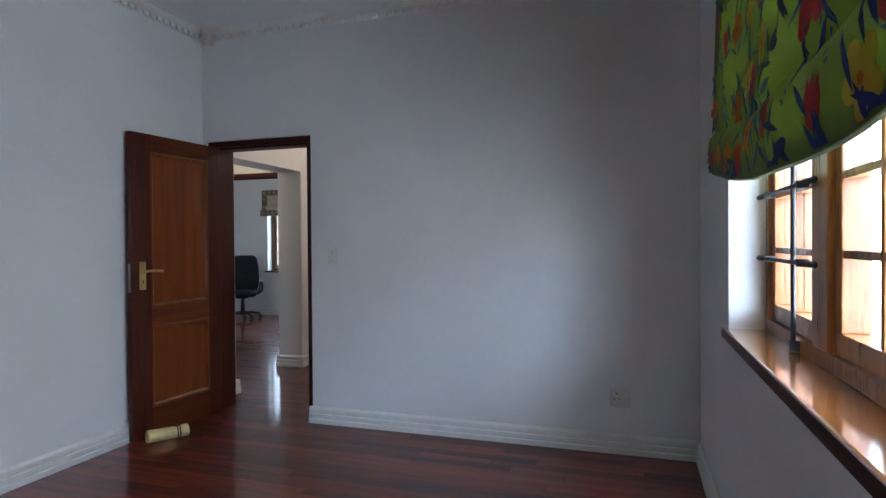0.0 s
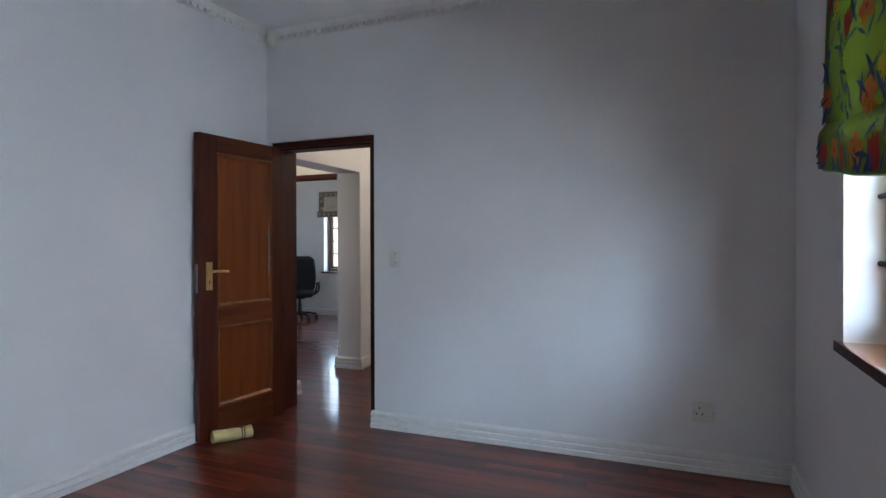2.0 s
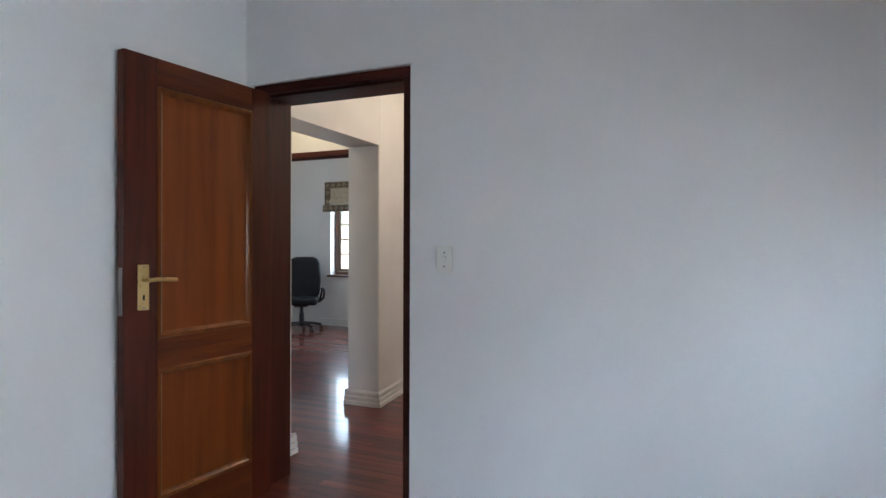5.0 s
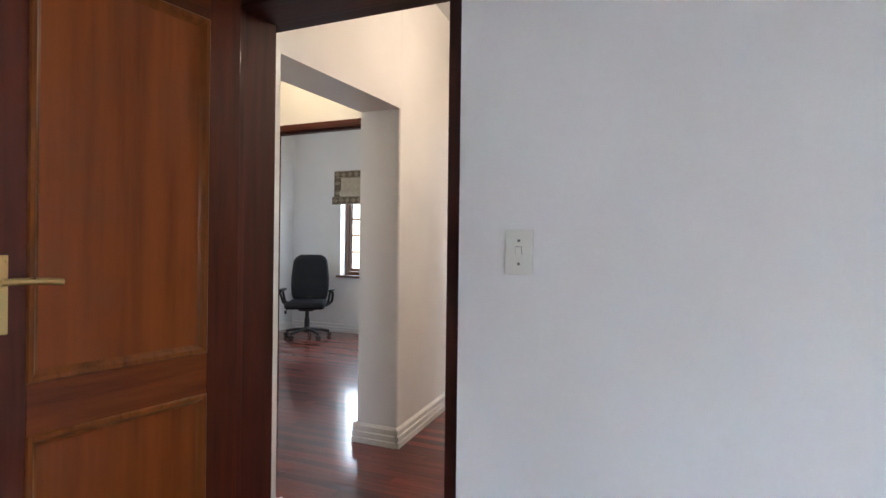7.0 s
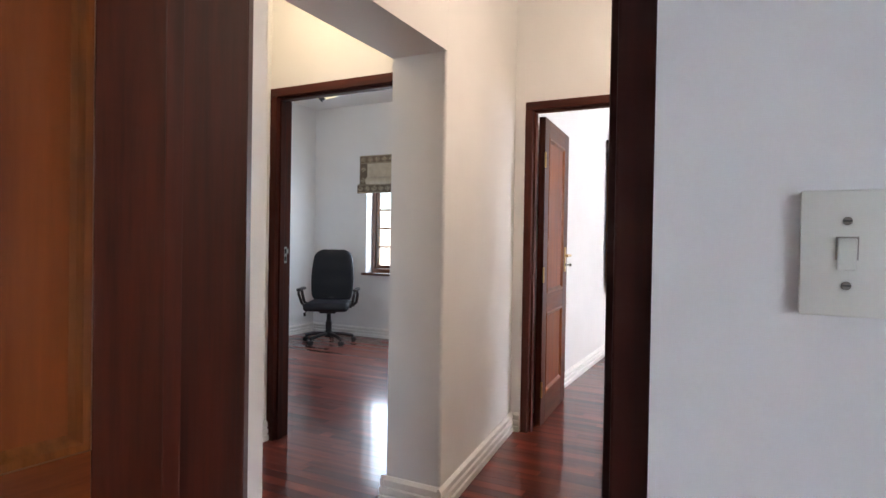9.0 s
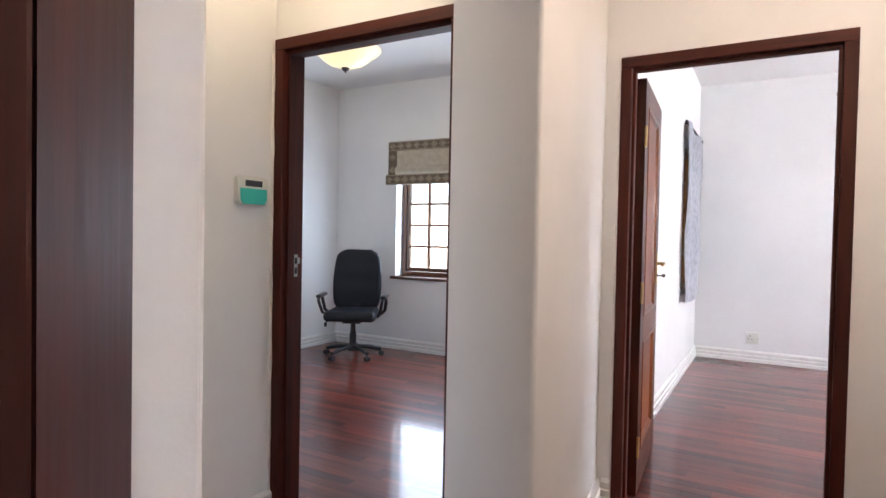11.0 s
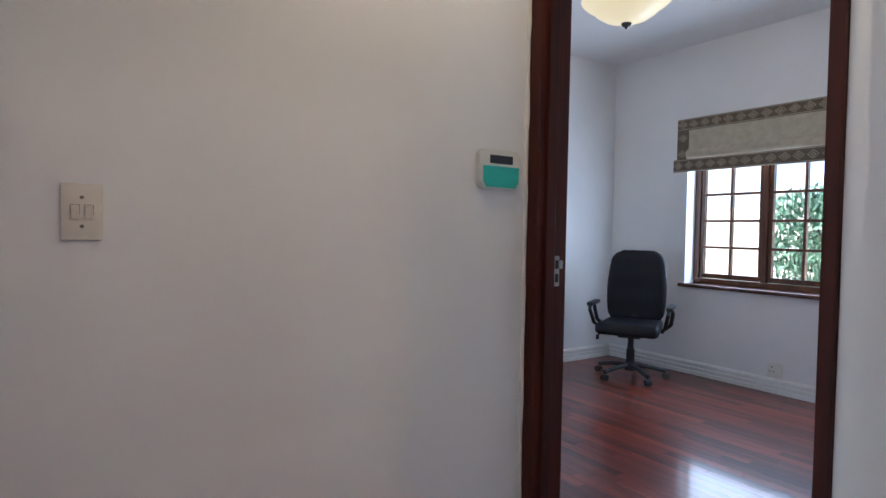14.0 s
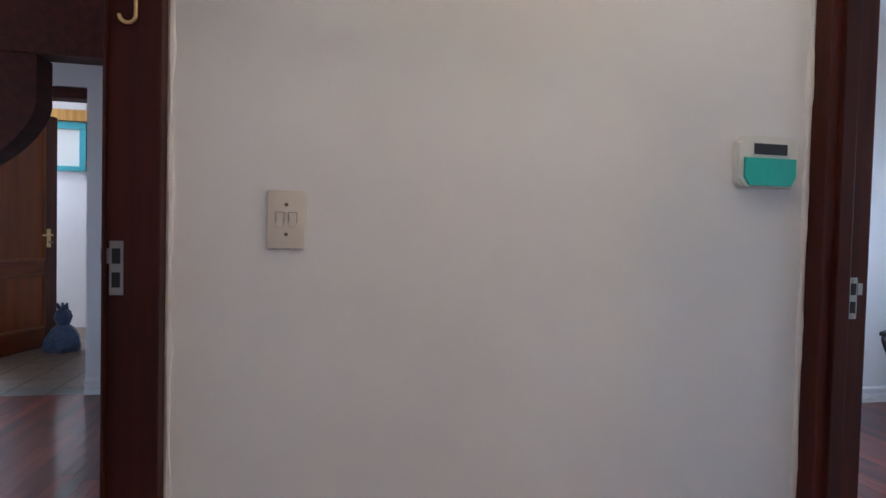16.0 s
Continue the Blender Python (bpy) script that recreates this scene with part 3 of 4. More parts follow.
def burglar_bars(y0, y1):
    """Pewter bars over one casement: upright, cross bars with scrolled ends."""
    b = thing("burglar_bar", "grey pewter burglar bars across the wooden casement", "window bars", group="burglar bars")
    ym = y1 + 0.2 * (y0 - y1)
    part("upright", rod(bmesh.new(), (0.668, ym, 0.96), (0.668, ym, 2.16), 0.008), PEWTER, b, smooth=True)
    for z in (1.222, 1.466, 1.71, 1.955):
        cb = part("cross_bar", rod(bmesh.new(), (0.662, y0, z), (0.662, y1, z), 0.007), PEWTER, b, smooth=True)
        for k in range(1, 9):
            for side in (0.0, 1.0):
                y = (y0 + 0.02 * k) if side == 0 else (y1 - 0.02 * k)
                part("twist", turned(bmesh.new(), [(0.0, -0.006), (0.0105, 0.0), (0.0, 0.006)], 8, Matrix.Translation((0.662, y, z)) @ pose(0, 0, 0, 90, 0, 0)), PEWTER, cb)
        for y in (y0, y1):
            part("fixing", block(0.655, 0.69, y - 0.012, y + 0.012, z - 0.012, z + 0.012, 0.003), PEWTER, cb)
    part("foot", block(0.655, 0.69, ym - 0.012, ym + 0.012, 0.931, 0.965, 0.003), PEWTER, b)
    return b


burglar_bars(2.25, 1.80)

# study
window("window_2", "brown wooden casement window with small panes", pose(-6.165, 8.975, 0), 3, 0.802, 2.148, 5, 0.555, 0.044, 0.05, WINDOW_DARK, 0.07, 0.03)
structure("window_sill_study", block(-6.22, -4.25, 8.815, 8.97, 0.772, 0.802, 0.006), WINDOW_DARK, "narrow dark wooden window sill")
# bright room
window("window_3", "golden wooden window behind a hanging cloth", pose(-3.36, 9.225, 0, 0, 0, 90), 2, 0.752, 2.198, 5, 0.40, 0.06, 0.05, WINDOW_WOOD)
window("window_4", "wide wooden casement window of the bright room", pose(0.68, 9.795, 0, 0, 0, -90), 3, 0.802, 2.198, 5, 0.70, 0.09, 0.05, WINDOW_WOOD)


# ---- roman blind with printed flowers ----
BL0, BL1, BTOP = 2.53, 0.0, 2.46


def blind_at(u, s):
    """A point of the green blind: u along it from the far end (0 to 1), s from top to bottom."""
    y = BL0 + (BL1 - BL0) * u
    zb = 1.60 - 0.15 * math.sin(math.pi * min(1, u * 0.85 + 0.02))
    z = BTOP + (zb - BTOP) * s
    x = 0.522 - 0.030 * s
    x -= 0.010 * math.sin(7 * u + 5 * s) * s + 0.006 * math.sin(23 * u - 4 * s)
    k = max(0.0, min(1.0, (s - 0.80) / 0.06))
    x -= 0.014 * k * k * (3 - 2 * k) * (1 - 0.55 * max(0.0, (s - 0.9) / 0.1))
    x += 0.012 * math.exp(-((s - 0.80) / 0.018) ** 2)
    y += 0.035 * math.sin(3.0 * s) * (1 - u) * -0.6
    return Vector((x, y, z))


green_blind = thing("roman_blind", "green cotton roman blind printed with red, orange, yellow and blue flowers", "blind")
bm = bmesh.new()
NU, NS = 90, 60
grid = [[bm.verts.new(blind_at(i / NU, j / NS)) for j in range(NS + 1)] for i in range(NU + 1)]
back = [[bm.verts.new(blind_at(i / NU, j / NS) + Vector((0.004, 0, 0))) for j in range(NS + 1)] for i in range(NU + 1)]
for g, flip in ((grid, False), (back, True)):
    for i in range(NU):
        for j in range(NS):
            q = (g[i][j], g[i + 1][j], g[i + 1][j + 1], g[i][j + 1])
            bm.faces.new(q[::-1] if flip else q)
for i in range(NU):
    bm.faces.new((grid[i][NS], grid[i + 1][NS], back[i + 1][NS], back[i][NS]))
for j in range(NS):
    bm.faces.new((grid[0][j], grid[0][j + 1], back[0][j + 1], back[0][j]))
part("fabric", bm, GREEN_CLOTH, green_blind, smooth=True)
bm = bmesh.new()
low = [[bm.verts.new(blind_at(i / 40, 0.97) + Vector((0.012 + 0.022 * j / 3, 0, -0.035 + 0.05 * (j / 3) ** 2))) for j in range(4)] for i in range(41)]
for i in range(40):
    for j in range(3):
        bm.faces.new((low[i][j], low[i + 1][j], low[i + 1][j + 1], low[i][j + 1]))
part("lower_fold", bm, SHADED_GREEN, green_blind, smooth=True)
part("top_rail", block(0.522, 0.548, BL1, BL0, BTOP - 0.05, BTOP + 0.01, 0.004), TRIM, green_blind)

rng = random.Random(11)
prints = {"red_print": (bmesh.new(), RED_CLOTH), "orange_print": (bmesh.new(), ORANGE_CLOTH), "yellow_print": (bmesh.new(), YELLOW_CLOTH), "blue_print": (bmesh.new(), BLUE_CLOTH)}


def motif(kind, u, s, outline, turn, size, lift=0.0022):
    """Lays a flat printed shape on the blind as a fan of small faces that follows the cloth."""
    bm = prints[kind][0]
    c, k = math.cos(turn), math.sin(turn)

    def put(a, b):
        a, b = size * (a * c - b * k), size * (a * k + b * c)
        return blind_at(u + a * 1.5 / 2.53, min(0.995, max(0.005, s - b / 0.9))) + Vector((-lift, 0, 0))

    n = len(outline)
    rings = []
    for f in (1.0, 0.55):
        rings.append([bm.verts.new(put(a * f, b * f)) for a, b in outline])
    mid = bm.verts.new(put(0, 0))
    for i in range(n):
        j = (i + 1) % n
        bm.faces.new((rings[0][i], rings[0][j], rings[1][j], rings[1][i]))
        bm.faces.new((rings[1][i], rings[1][j], mid))


PETALS = [((0.62 + 0.38 * abs(math.cos(2.5 * a))) * math.cos(a), (0.62 + 0.38 * abs(math.cos(2.5 * a))) * math.sin(a)) for a in [2 * math.pi * i / 30 for i in range(30)]]
TULIP = [(-0.45, 0.9), (-0.2, 0.55), (0.0, 1.0), (0.2, 0.55), (0.45, 0.9), (0.6, 0.1), (0.45, -0.6), (0.0, -0.9), (-0.45, -0.6), (-0.6, 0.1)]
BLADE = [(0.0, 1.0), (0.16, 0.5), (0.2, 0.0), (0.14, -0.5), (0.0, -1.0), (-0.1, -0.5), (-0.12, 0.0), (-0.06, 0.5)]
HEART = [(0.0, -0.9), (0.55, -0.2), (0.6, 0.35), (0.3, 0.6), (0.0, 0.4), (-0.3, 0.6), (-0.6, 0.35), (-0.55, -0.2)]
slots = [((i + 0.5 + rng.uniform(-0.3, 0.3)) / 15, (j + 0.5 + rng.uniform(-0.3, 0.3)) / 5) for i in range(15) for j in range(5)]
rng.shuffle(slots)
for n, (u, s) in enumerate(slots):
    kind = ("red_print", "orange_print", "yellow_print", "blue_print")[n % 4]
    if kind == "red_print":
        motif(kind, u, s, TULIP, rng.uniform(-0.5, 0.5), rng.uniform(0.045, 0.06))
    elif kind == "blue_print":
        motif(kind, u, s, HEART, rng.uniform(0, 6), rng.uniform(0.03, 0.04))
    else:
        motif(kind, u, s, PETALS, rng.uniform(0, 6), rng.uniform(0.045, 0.06))
        motif("red_print" if kind == "orange_print" else "orange_print", u, s, PETALS, 0, 0.010, 0.0032)
    for k in range(4):
        a = rng.uniform(0, 2 * math.pi)
        motif("blue_print", min(0.99, max(0.01, u + 0.028 * math.cos(a))), min(0.98, max(0.02, s + 0.085 * math.sin(a))), BLADE, rng.uniform(-1.0, 1.0) + (math.pi / 2 if k == 3 else 0), rng.uniform(0.035, 0.06), 0.0027)
    if n % 2 == 0:
        a0, bend = rng.uniform(-0.6, 0.6), rng.uniform(-1.5, 1.5)
        for k in range(9):
            f = k / 8
            t = a0 + bend * f
            motif("blue_print", min(0.99, max(0.01, u + (0.05 * math.sin(t) * f) / 1.3)), min(0.985, max(0.01, s + 0.02 + 0.13 * f)), [(0.25, 0.6), (0.25, -0.6), (-0.25, -0.6), (-0.25, 0.6)], -t * 0.8, 0.012, 0.0024)
for name, (bm, mat) in prints.items():
    tagged(part(name, bm, mat, green_blind), kind="stuff")


# ---- switches, sockets, alarm parts ----
def switch_plate(name, label, m, rockers, mat):
    """A flush wall plate 75 x 118 mm; local x across, z up, y out of the wall (negative is into the room)."""
    sw = thing(name, label, "light switch", m)
    part("plate", block(-0.0375, 0.0375, -0.008, 0, -0.059, 0.059, 0.003), mat, sw, smooth=True)
    for x in rockers:
        r = part("rocker", block(x - 0.0075, x + 0.0075, -0.0125, -0.0083, -0.015, 0.015, 0.0015), mat, sw)
        # Grey sheet behind the rocker: the shade in its gap, painted as a rim.
        part("rocker_gap_shade", block(x - 0.009, x + 0.009, -0.0086, -0.0081, -0.0165, 0.0165), GAP_SHADE, r)
        r.rotation_euler = (radians(6), 0, 0)
    for z in (0.030, -0.030):
        s = part("screw", rod(bmesh.new(), (0, -0.008, z), (0, -0.0092, z), 0.004), STEEL_DARK, sw)
        part("screw_slot", block(-0.0032, 0.0032, -0.0098, -0.0093, z - 0.0006, z + 0.0006), SLOT, s)
    return sw


GAP_SHADE = speckled("grey_shadow_gap", (0.30, 0.29, 0.26), 0.6)
STEEL_DARK = metal("dull_screw", (0.25, 0.23, 0.20), 0.45)
switch_plate("light_switch", "white single rocker light switch on the white wall", pose(-1.863, 3.439, 1.20), (0,), PLASTIC)
switch_plate("light_switch", "cream double rocker light switch on the lobby wall", pose(-4.479, 4.160, 1.263, 0, 0, 90), (-0.0125, 0.0125), PLASTIC_CREAM)


def socket(label, m):
    """A three-pin wall socket 0.12 wide with a rocker."""
    so = thing("wall_socket", label, "socket", m, "wall sockets")
    part("plate", block(-0.06, 0.06, -0.009, 0, -0.06, 0.06, 0.004), PLASTIC, so, smooth=True)
    for x, z in ((-0.022, 0.022), (-0.037, -0.012), (-0.007, -0.012)):
        part("pin_hole", rod(bmesh.new(), (x, -0.0088, z), (x, -0.0097, z), 0.005), SLOT, so)
    part("rocker", block(0.026, 0.042, -0.013, -0.0092, -0.012, 0.014, 0.0015), PLASTIC, so)
    for x in (-0.05, 0.05):
        part("screw", rod(bmesh.new(), (x, -0.009, 0), (x, -0.0102, 0), 0.003), STEEL_DARK, so)
    return so


socket("white wall socket low on the white wall", pose(0.10, 3.439, 0.342))
socket("white wall socket below the study window", pose(-5.355, 8.849, 0.18))
socket("white wall socket low on the bright wall", pose(-2.715, 10.399, 0.25))

keypad = thing("alarm_keypad", "white alarm keypad with teal cover and dark display", "keypad", pose(-4.479, 5.268, 1.430, 0, 0, 90) @ Matrix.Scale(1.08, 4))
bm = bmesh.new()
outline = []
for cx, cz, a in ((0.058, 0.038, 0), (-0.058, 0.038, 90), (-0.058, -0.038, 180), (0.058, -0.038, 270)):
    outline += [(cx + 0.018 * math.cos(radians(a + k * 15)), cz + 0.018 * math.sin(radians(a + k * 15))) for k in range(7)]
prism(bm, outline, pose(0, 0, 0, 90, 0, 0), 0.020)
bmesh.ops.bevel(bm, geom=[e for e in bm.edges if abs(e.verts[0].co.y + 0.020) < 1e-4 and abs(e.verts[1].co.y + 0.020) < 1e-4], offset=0.005, segments=2, affect="EDGES")
part("housing", bm, PLASTIC, keypad, smooth=True)
bm = bmesh.new()
prism(bm, [(-0.064, 0.008), (0.064, 0.008), (0.064, -0.034), (0.052, -0.052), (-0.052, -0.052), (-0.064, -0.034)], pose(0, -0.0202, 0, 90, 0, 0), 0.006)
part("cover", bm, TEAL, keypad, "teal plastic flip cover")
part("display", block(-0.040, 0.044, -0.0222, -0.0202, 0.016, 0.040, 0.001), SCREEN, keypad, "dark display window")

pir = thing("motion_detector", "small cream alarm detector in the ceiling corner", "detector", pose(-2.862, 3.365, 2.838, 0, 0, 40) @ Matrix.Scale(1.3, 4))
part("body", block(-0.032, 0.032, -0.022, 0.03, -0.05, 0.05, 0.012), PLASTIC_CREAM, pir, smooth=True)
bm = bmesh.new()
bmesh.ops.create_uvsphere(bm, u_segments=16, v_segments=10, radius=0.026, matrix=Matrix.Translation((0, -0.022, -0.01)) @ Matrix.Diagonal((1, 0.6, 1.2, 1)))
part("lens", bm, PLASTIC, pir, smooth=True)
part("bracket", rod(bmesh.new(), (0, 0.02, 0.03), (-0.01, 0.075, 0.06), 0.012), PLASTIC_CREAM, pir)

# rolled towel that holds the door
roll = thing("rolled_towel", "pale yellow rolled towel with printed band on the floor", "towel", pose(-2.77, 2.83, 0, 0, 0, 58))
bm = bmesh.new()
rings = []
for i in range(25):
    x = -0.125 + 0.25 * i / 24
    pinch = 1 - 0.18 * math.exp(-((x - 0.065) / 0.018) ** 2)
    ring = []
    for k in range(20):
        a = 2 * math.pi * k / 20
        r = 0.042 * pinch * (1 + 0.05 * math.sin(3 * a + 20 * x) + 0.03 * math.sin(60 * x + a))
        ring.append(bm.verts.new((x, r * 1.12 * math.cos(a), max(0.0, 0.038 + r * 0.95 * math.sin(a)))))
    rings.append(ring)
for p, q in zip(rings, rings[1:]):
    for k in range(20):
        bm.faces.new((p[k], p[(k + 1) % 20], q[(k + 1) % 20], q[k]))
for ring, sx in ((rings[0], -1), (rings[-1], 1)):
    prev = ring
    for f, dx in ((0.8, 0.004), (0.6, -0.006), (0.4, 0.004), (0.2, -0.006)):
        nx = [bm.verts.new((ring[0].co.x + sx * dx, v.co.y * f, 0.038 + (v.co.z - 0.038) * f)) for v in ring]
        for k in range(20):
            bm.faces.new((prev[k], prev[(k + 1) % 20], nx[(k + 1) % 20], nx[k]))
        prev = nx
    bm.faces.new(prev)
part("towel", bm, YELLOW_TOWEL, roll, smooth=True)
bm = bmesh.new()
for x in (0.055, 0.072):
    turned(bm, [(0.0445, -0.004), (0.0475, 0), (0.0445, 0.004)], 20, Matrix.Translation((x, 0, 0.039)) @ pose(0, 0, 0, 0, 90, 0))
part("tie", bm, BORDER_CLOTH, roll, "dark twisted tie")


# ---- study ----
# roman blind with a patterned border
study_blind = thing("roman_blind", "beige linen roman blind with brown diamond-patterned border", "blind")
X0, X1 = -6.245, -4.15
part("panel", block(X0 + 0.1, X1 - 0.1, 8.797, 8.803, 1.93, 2.18, 0.002), BEIGE_CLOTH, study_blind)
bm = bmesh.new()
n = 40
for i in range(n):
    a, b = X0 + 0.1 + (X1 - X0 - 0.2) * i / n, X0 + 0.1 + (X1 - X0 - 0.2) * (i + 1) / n
    v = []
    for x in (a, b):
        w = 0.004 * math.sin(x * 9)
        v.append([bm.verts.new((x, 8.797 - 0.03 * math.sin(math.pi * k / 6) + w * k / 6, 2.0 - 0.10 * k / 6)) for k in range(7)])
    for k in range(6):
        bm.faces.new((v[0][k], v[1][k], v[1][k + 1], v[0][k + 1]))
part("fold", bm, BEIGE_CLOTH, study_blind, smooth=True)
borders = [("border", X0, X1, 2.165, 2.265, 8.792), ("border", X0, X0 + 0.11, 1.89, 2.164, 8.792), ("border", X1 - 0.11, X1, 1.89, 2.164, 8.792), ("lower_border", X0 - 0.012, X1 + 0.012, 1.795, 1.905, 8.762)]
for name, a, b, c, d, y in borders:
    br = part(name, block(a, b, y, y + 0.02, c, d, 0.003), BORDER_CLOTH, study_blind, "brown woven border with pale diamonds")
    bm = bmesh.new()
    if b - a > 0.5:
        k = int((b - a) / 0.1)
        spots = [(a + (b - a) * (i + 0.5) / k, (c + d) / 2) for i in range(k)]
    else:
        k = int((d - c) / 0.1)
        spots = [((a + b) / 2, c + (d - c) * (i + 0.5) / k) for i in range(k)]
    for x, z in spots:
        for r, q in ((0.044, 0.034), (0.022, 0.010)):
            o = [(x - r, z), (x, z - r * 0.8), (x + r, z), (x, z + r * 0.8)]
            s = [(x - q, z), (x, z - q * 0.8), (x + q, z), (x, z + q * 0.8)]
            ov, sv = [bm.verts.new((u, y - 0.0015, w)) for u, w in o], [bm.verts.new((u, y - 0.0015, w)) for u, w in s]
            for i in range(4):
                bm.faces.new((ov[i], ov[(i + 1) % 4], sv[(i + 1) % 4], sv[i]))
    if b - a > 0.5:
        for z in (c + 0.008, d - 0.008):
            box(bm, a + 0.003, b - 0.003, y - 0.002, y - 0.0005, z - 0.003, z + 0.003)
    tagged(part("motif", bm, BORDER_PALE, br), kind="stuff")
part("batten", block(X0, X1, 8.806, 8.848, 2.235, 2.262), TRIM, study_blind)


def office_chair(m):
    """A high-backed black swivel chair; it faces local -y."""
    ch = thing("office_chair", "black leather high-backed swivel office chair on castors", "chair", m)
    # cushion
    bm = bmesh.new()
    bmesh.ops.create_cube(bm, size=1, matrix=Matrix.Translation((0, 0, 0.475)) @ Matrix.Diagonal((0.50, 0.50, 0.10, 1)))
    bmesh.ops.bevel(bm, geom=list(bm.edges), offset=0.045, segments=5, affect="EDGES", profile=0.5)
    for v in bm.verts:
        if v.co.y < -0.15:
            v.co.z -= 0.5 * (v.co.y + 0.15) ** 2 * 6
        v.co.x *= 1 - 0.12 * max(0, v.co.y) / 0.25
    part("seat", bm, LEATHER, ch, smooth=True)
    # backrest: padded, rounded at the top
    bm = bmesh.new()
    rows = 22
    rings = []
    for i in range(rows + 1):
        f = i / rows
        z = 0.50 + 0.66 * f
        half = 0.225 + 0.022 * math.sin(math.pi * min(1, f * 1.2))
        if f > 0.82:
            half *= math.sqrt(max(0.0, 1 - ((f - 0.82) / 0.185) ** 2)) * 0.55 + 0.45
        if f < 0.10:
            half *= 0.88 + 1.2 * f
        thick = 0.055 * (0.45 + 0.55 * math.sin(math.pi * min(1, max(0.02, f * 0.94 + 0.04))) ** 0.4)
        yc = 0.20 + 0.10 * f * f + 0.02 * math.sin(4 * f)
        pad = 0.0025 * math.cos(f * 20) if 0.08 < f < 0.92 else 0
        ring = []
        for k in range(24):
            a = 2 * math.pi * k / 24
            cx = math.copysign(abs(math.cos(a)) ** 0.55, math.cos(a)) * half
            cy = math.copysign(abs(math.sin(a)) ** 0.8, math.sin(a)) * (thick + (pad if math.sin(a) < 0 else 0))
            ring.append(bm.verts.new((cx, yc + cy + 0.05 * (cx / 0.24) ** 2 * -0.5, z)))
        rings.append(ring)
    for p, q in zip(rings, rings[1:]):
        for k in range(24):
            bm.faces.new((p[k], p[(k + 1) % 24], q[(k + 1) % 24], q[k]))
    bm.faces.new(rings[0][::-1])
    bm.faces.new(rings[-1])
    part("backrest", bm, LEATHER, ch, smooth=True)
    part("back_bracket", block(-0.04, 0.04, 0.16, 0.30, 0.40, 0.56, 0.01), BLACK, ch)
    for sx in (-1, 1):
        pts = [(sx * 0.25, 0.10, 0.45), (sx * 0.30, 0.09, 0.50), (sx * 0.315, 0.06, 0.60), (sx * 0.31, 0.0, 0.66)]
        arm = part("armrest", tube(bmesh.new(), pts, 0.016), BLACK, ch, smooth=True)
        part("arm_pad", block(sx * 0.31 - 0.025, sx * 0.31 + 0.025, -0.17, 0.14, 0.65, 0.685, 0.014), BLACK, arm, smooth=True)
        part("arm_front", tube(bmesh.new(), [(sx * 0.31, -0.14, 0.66), (sx * 0.305, -0.17, 0.62), (sx * 0.28, -0.12, 0.50), (sx * 0.25, -0.05, 0.45)], 0.015), BLACK, arm, smooth=True)
    part("mechanism", block(-0.09, 0.09, -0.11, 0.13, 0.375, 0.43, 0.012), BLACK, ch)
    lever = part("lever", tube(bmesh.new(), [(-0.08, -0.02, 0.40), (-0.24, -0.04, 0.395), (-0.26, -0.05, 0.37)], 0.006), BLACK, ch)
    part("knob", block(-0.275, -0.25, -0.065, -0.035, 0.33, 0.375, 0.008), BLACK, lever)
    part("gas_lift", turned(bmesh.new(), [(0.0, 0.10), (0.034, 0.10), (0.034, 0.26), (0.026, 0.27), (0.024, 0.38), (0.0, 0.38)], 20), BLACK, ch, smooth=True)
    part("hub", turned(bmesh.new(), [(0.0, 0.07), (0.045, 0.07), (0.05, 0.12), (0.036, 0.15), (0.0, 0.15)], 20), BLACK, ch, smooth=True)
    for i in range(5):
        a = 2 * math.pi * i / 5 + 0.35
        c, s = math.cos(a), math.sin(a)
        bm = bmesh.new()
        tube(bm, [(0.03 * c, 0.03 * s, 0.115), (0.16 * c, 0.16 * s, 0.105), (0.28 * c, 0.28 * s, 0.078)], 0.021)
        leg = part("leg", bm, BLACK, ch, smooth=True)
        bm = bmesh.new()
        for w in (-0.014, 0.014):
            rod(bm, (0.285 * c - (w - 0.008) * s, 0.285 * s + (w - 0.008) * c, 0.028), (0.285 * c - (w + 0.008) * s, 0.285 * s + (w + 0.008) * c, 0.028), 0.028, seg=16)
        rod(bm, (0.28 * c, 0.28 * s, 0.03), (0.28 * c, 0.28 * s, 0.08), 0.008)
        part("castor", bm, BLACK, leg)
    return ch


office_chair(pose(-6.27, 8.25, 0, 0, 0, 28) @ Matrix.Diagonal((1.04, 1.0, 0.94, 1)))

lamp = thing("ceiling_lamp", "lit frosted glass bowl ceiling lamp with dark metal finial", "ceiling lamp", pose(-5.33, 6.92, 0))
bm = turned(bmesh.new(), [(0.012, 2.475), (0.07, 2.483), (0.13, 2.505), (0.18, 2.54), (0.205, 2.568), (0.235, 2.583), (0.255, 2.602), (0.262, 2.612), (0.255, 2.612), (0.232, 2.592), (0.2, 2.575), (0.17, 2.545), (0.12, 2.515), (0.06, 2.494), (0.012, 2.488)], 48)
part("bowl", bm, BOWL, lamp, smooth=True)
part("finial", turned(bmesh.new(), [(0.0, 2.44), (0.006, 2.442), (0.008, 2.452), (0.026, 2.462), (0.030, 2.474), (0.012, 2.484), (0.0, 2.484)], 20), PEWTER, lamp, smooth=True)
part("stem", rod(bmesh.new(), (0, 0, 2.484), (0, 0, H - 0.02), 0.007), PEWTER, lamp)
part("ceiling_rose", turned(bmesh.new(), [(0.0, H - 0.035), (0.05, H - 0.03), (0.065, H - 0.002), (0.0, H - 0.002)], 28), PEWTER, lamp, smooth=True)

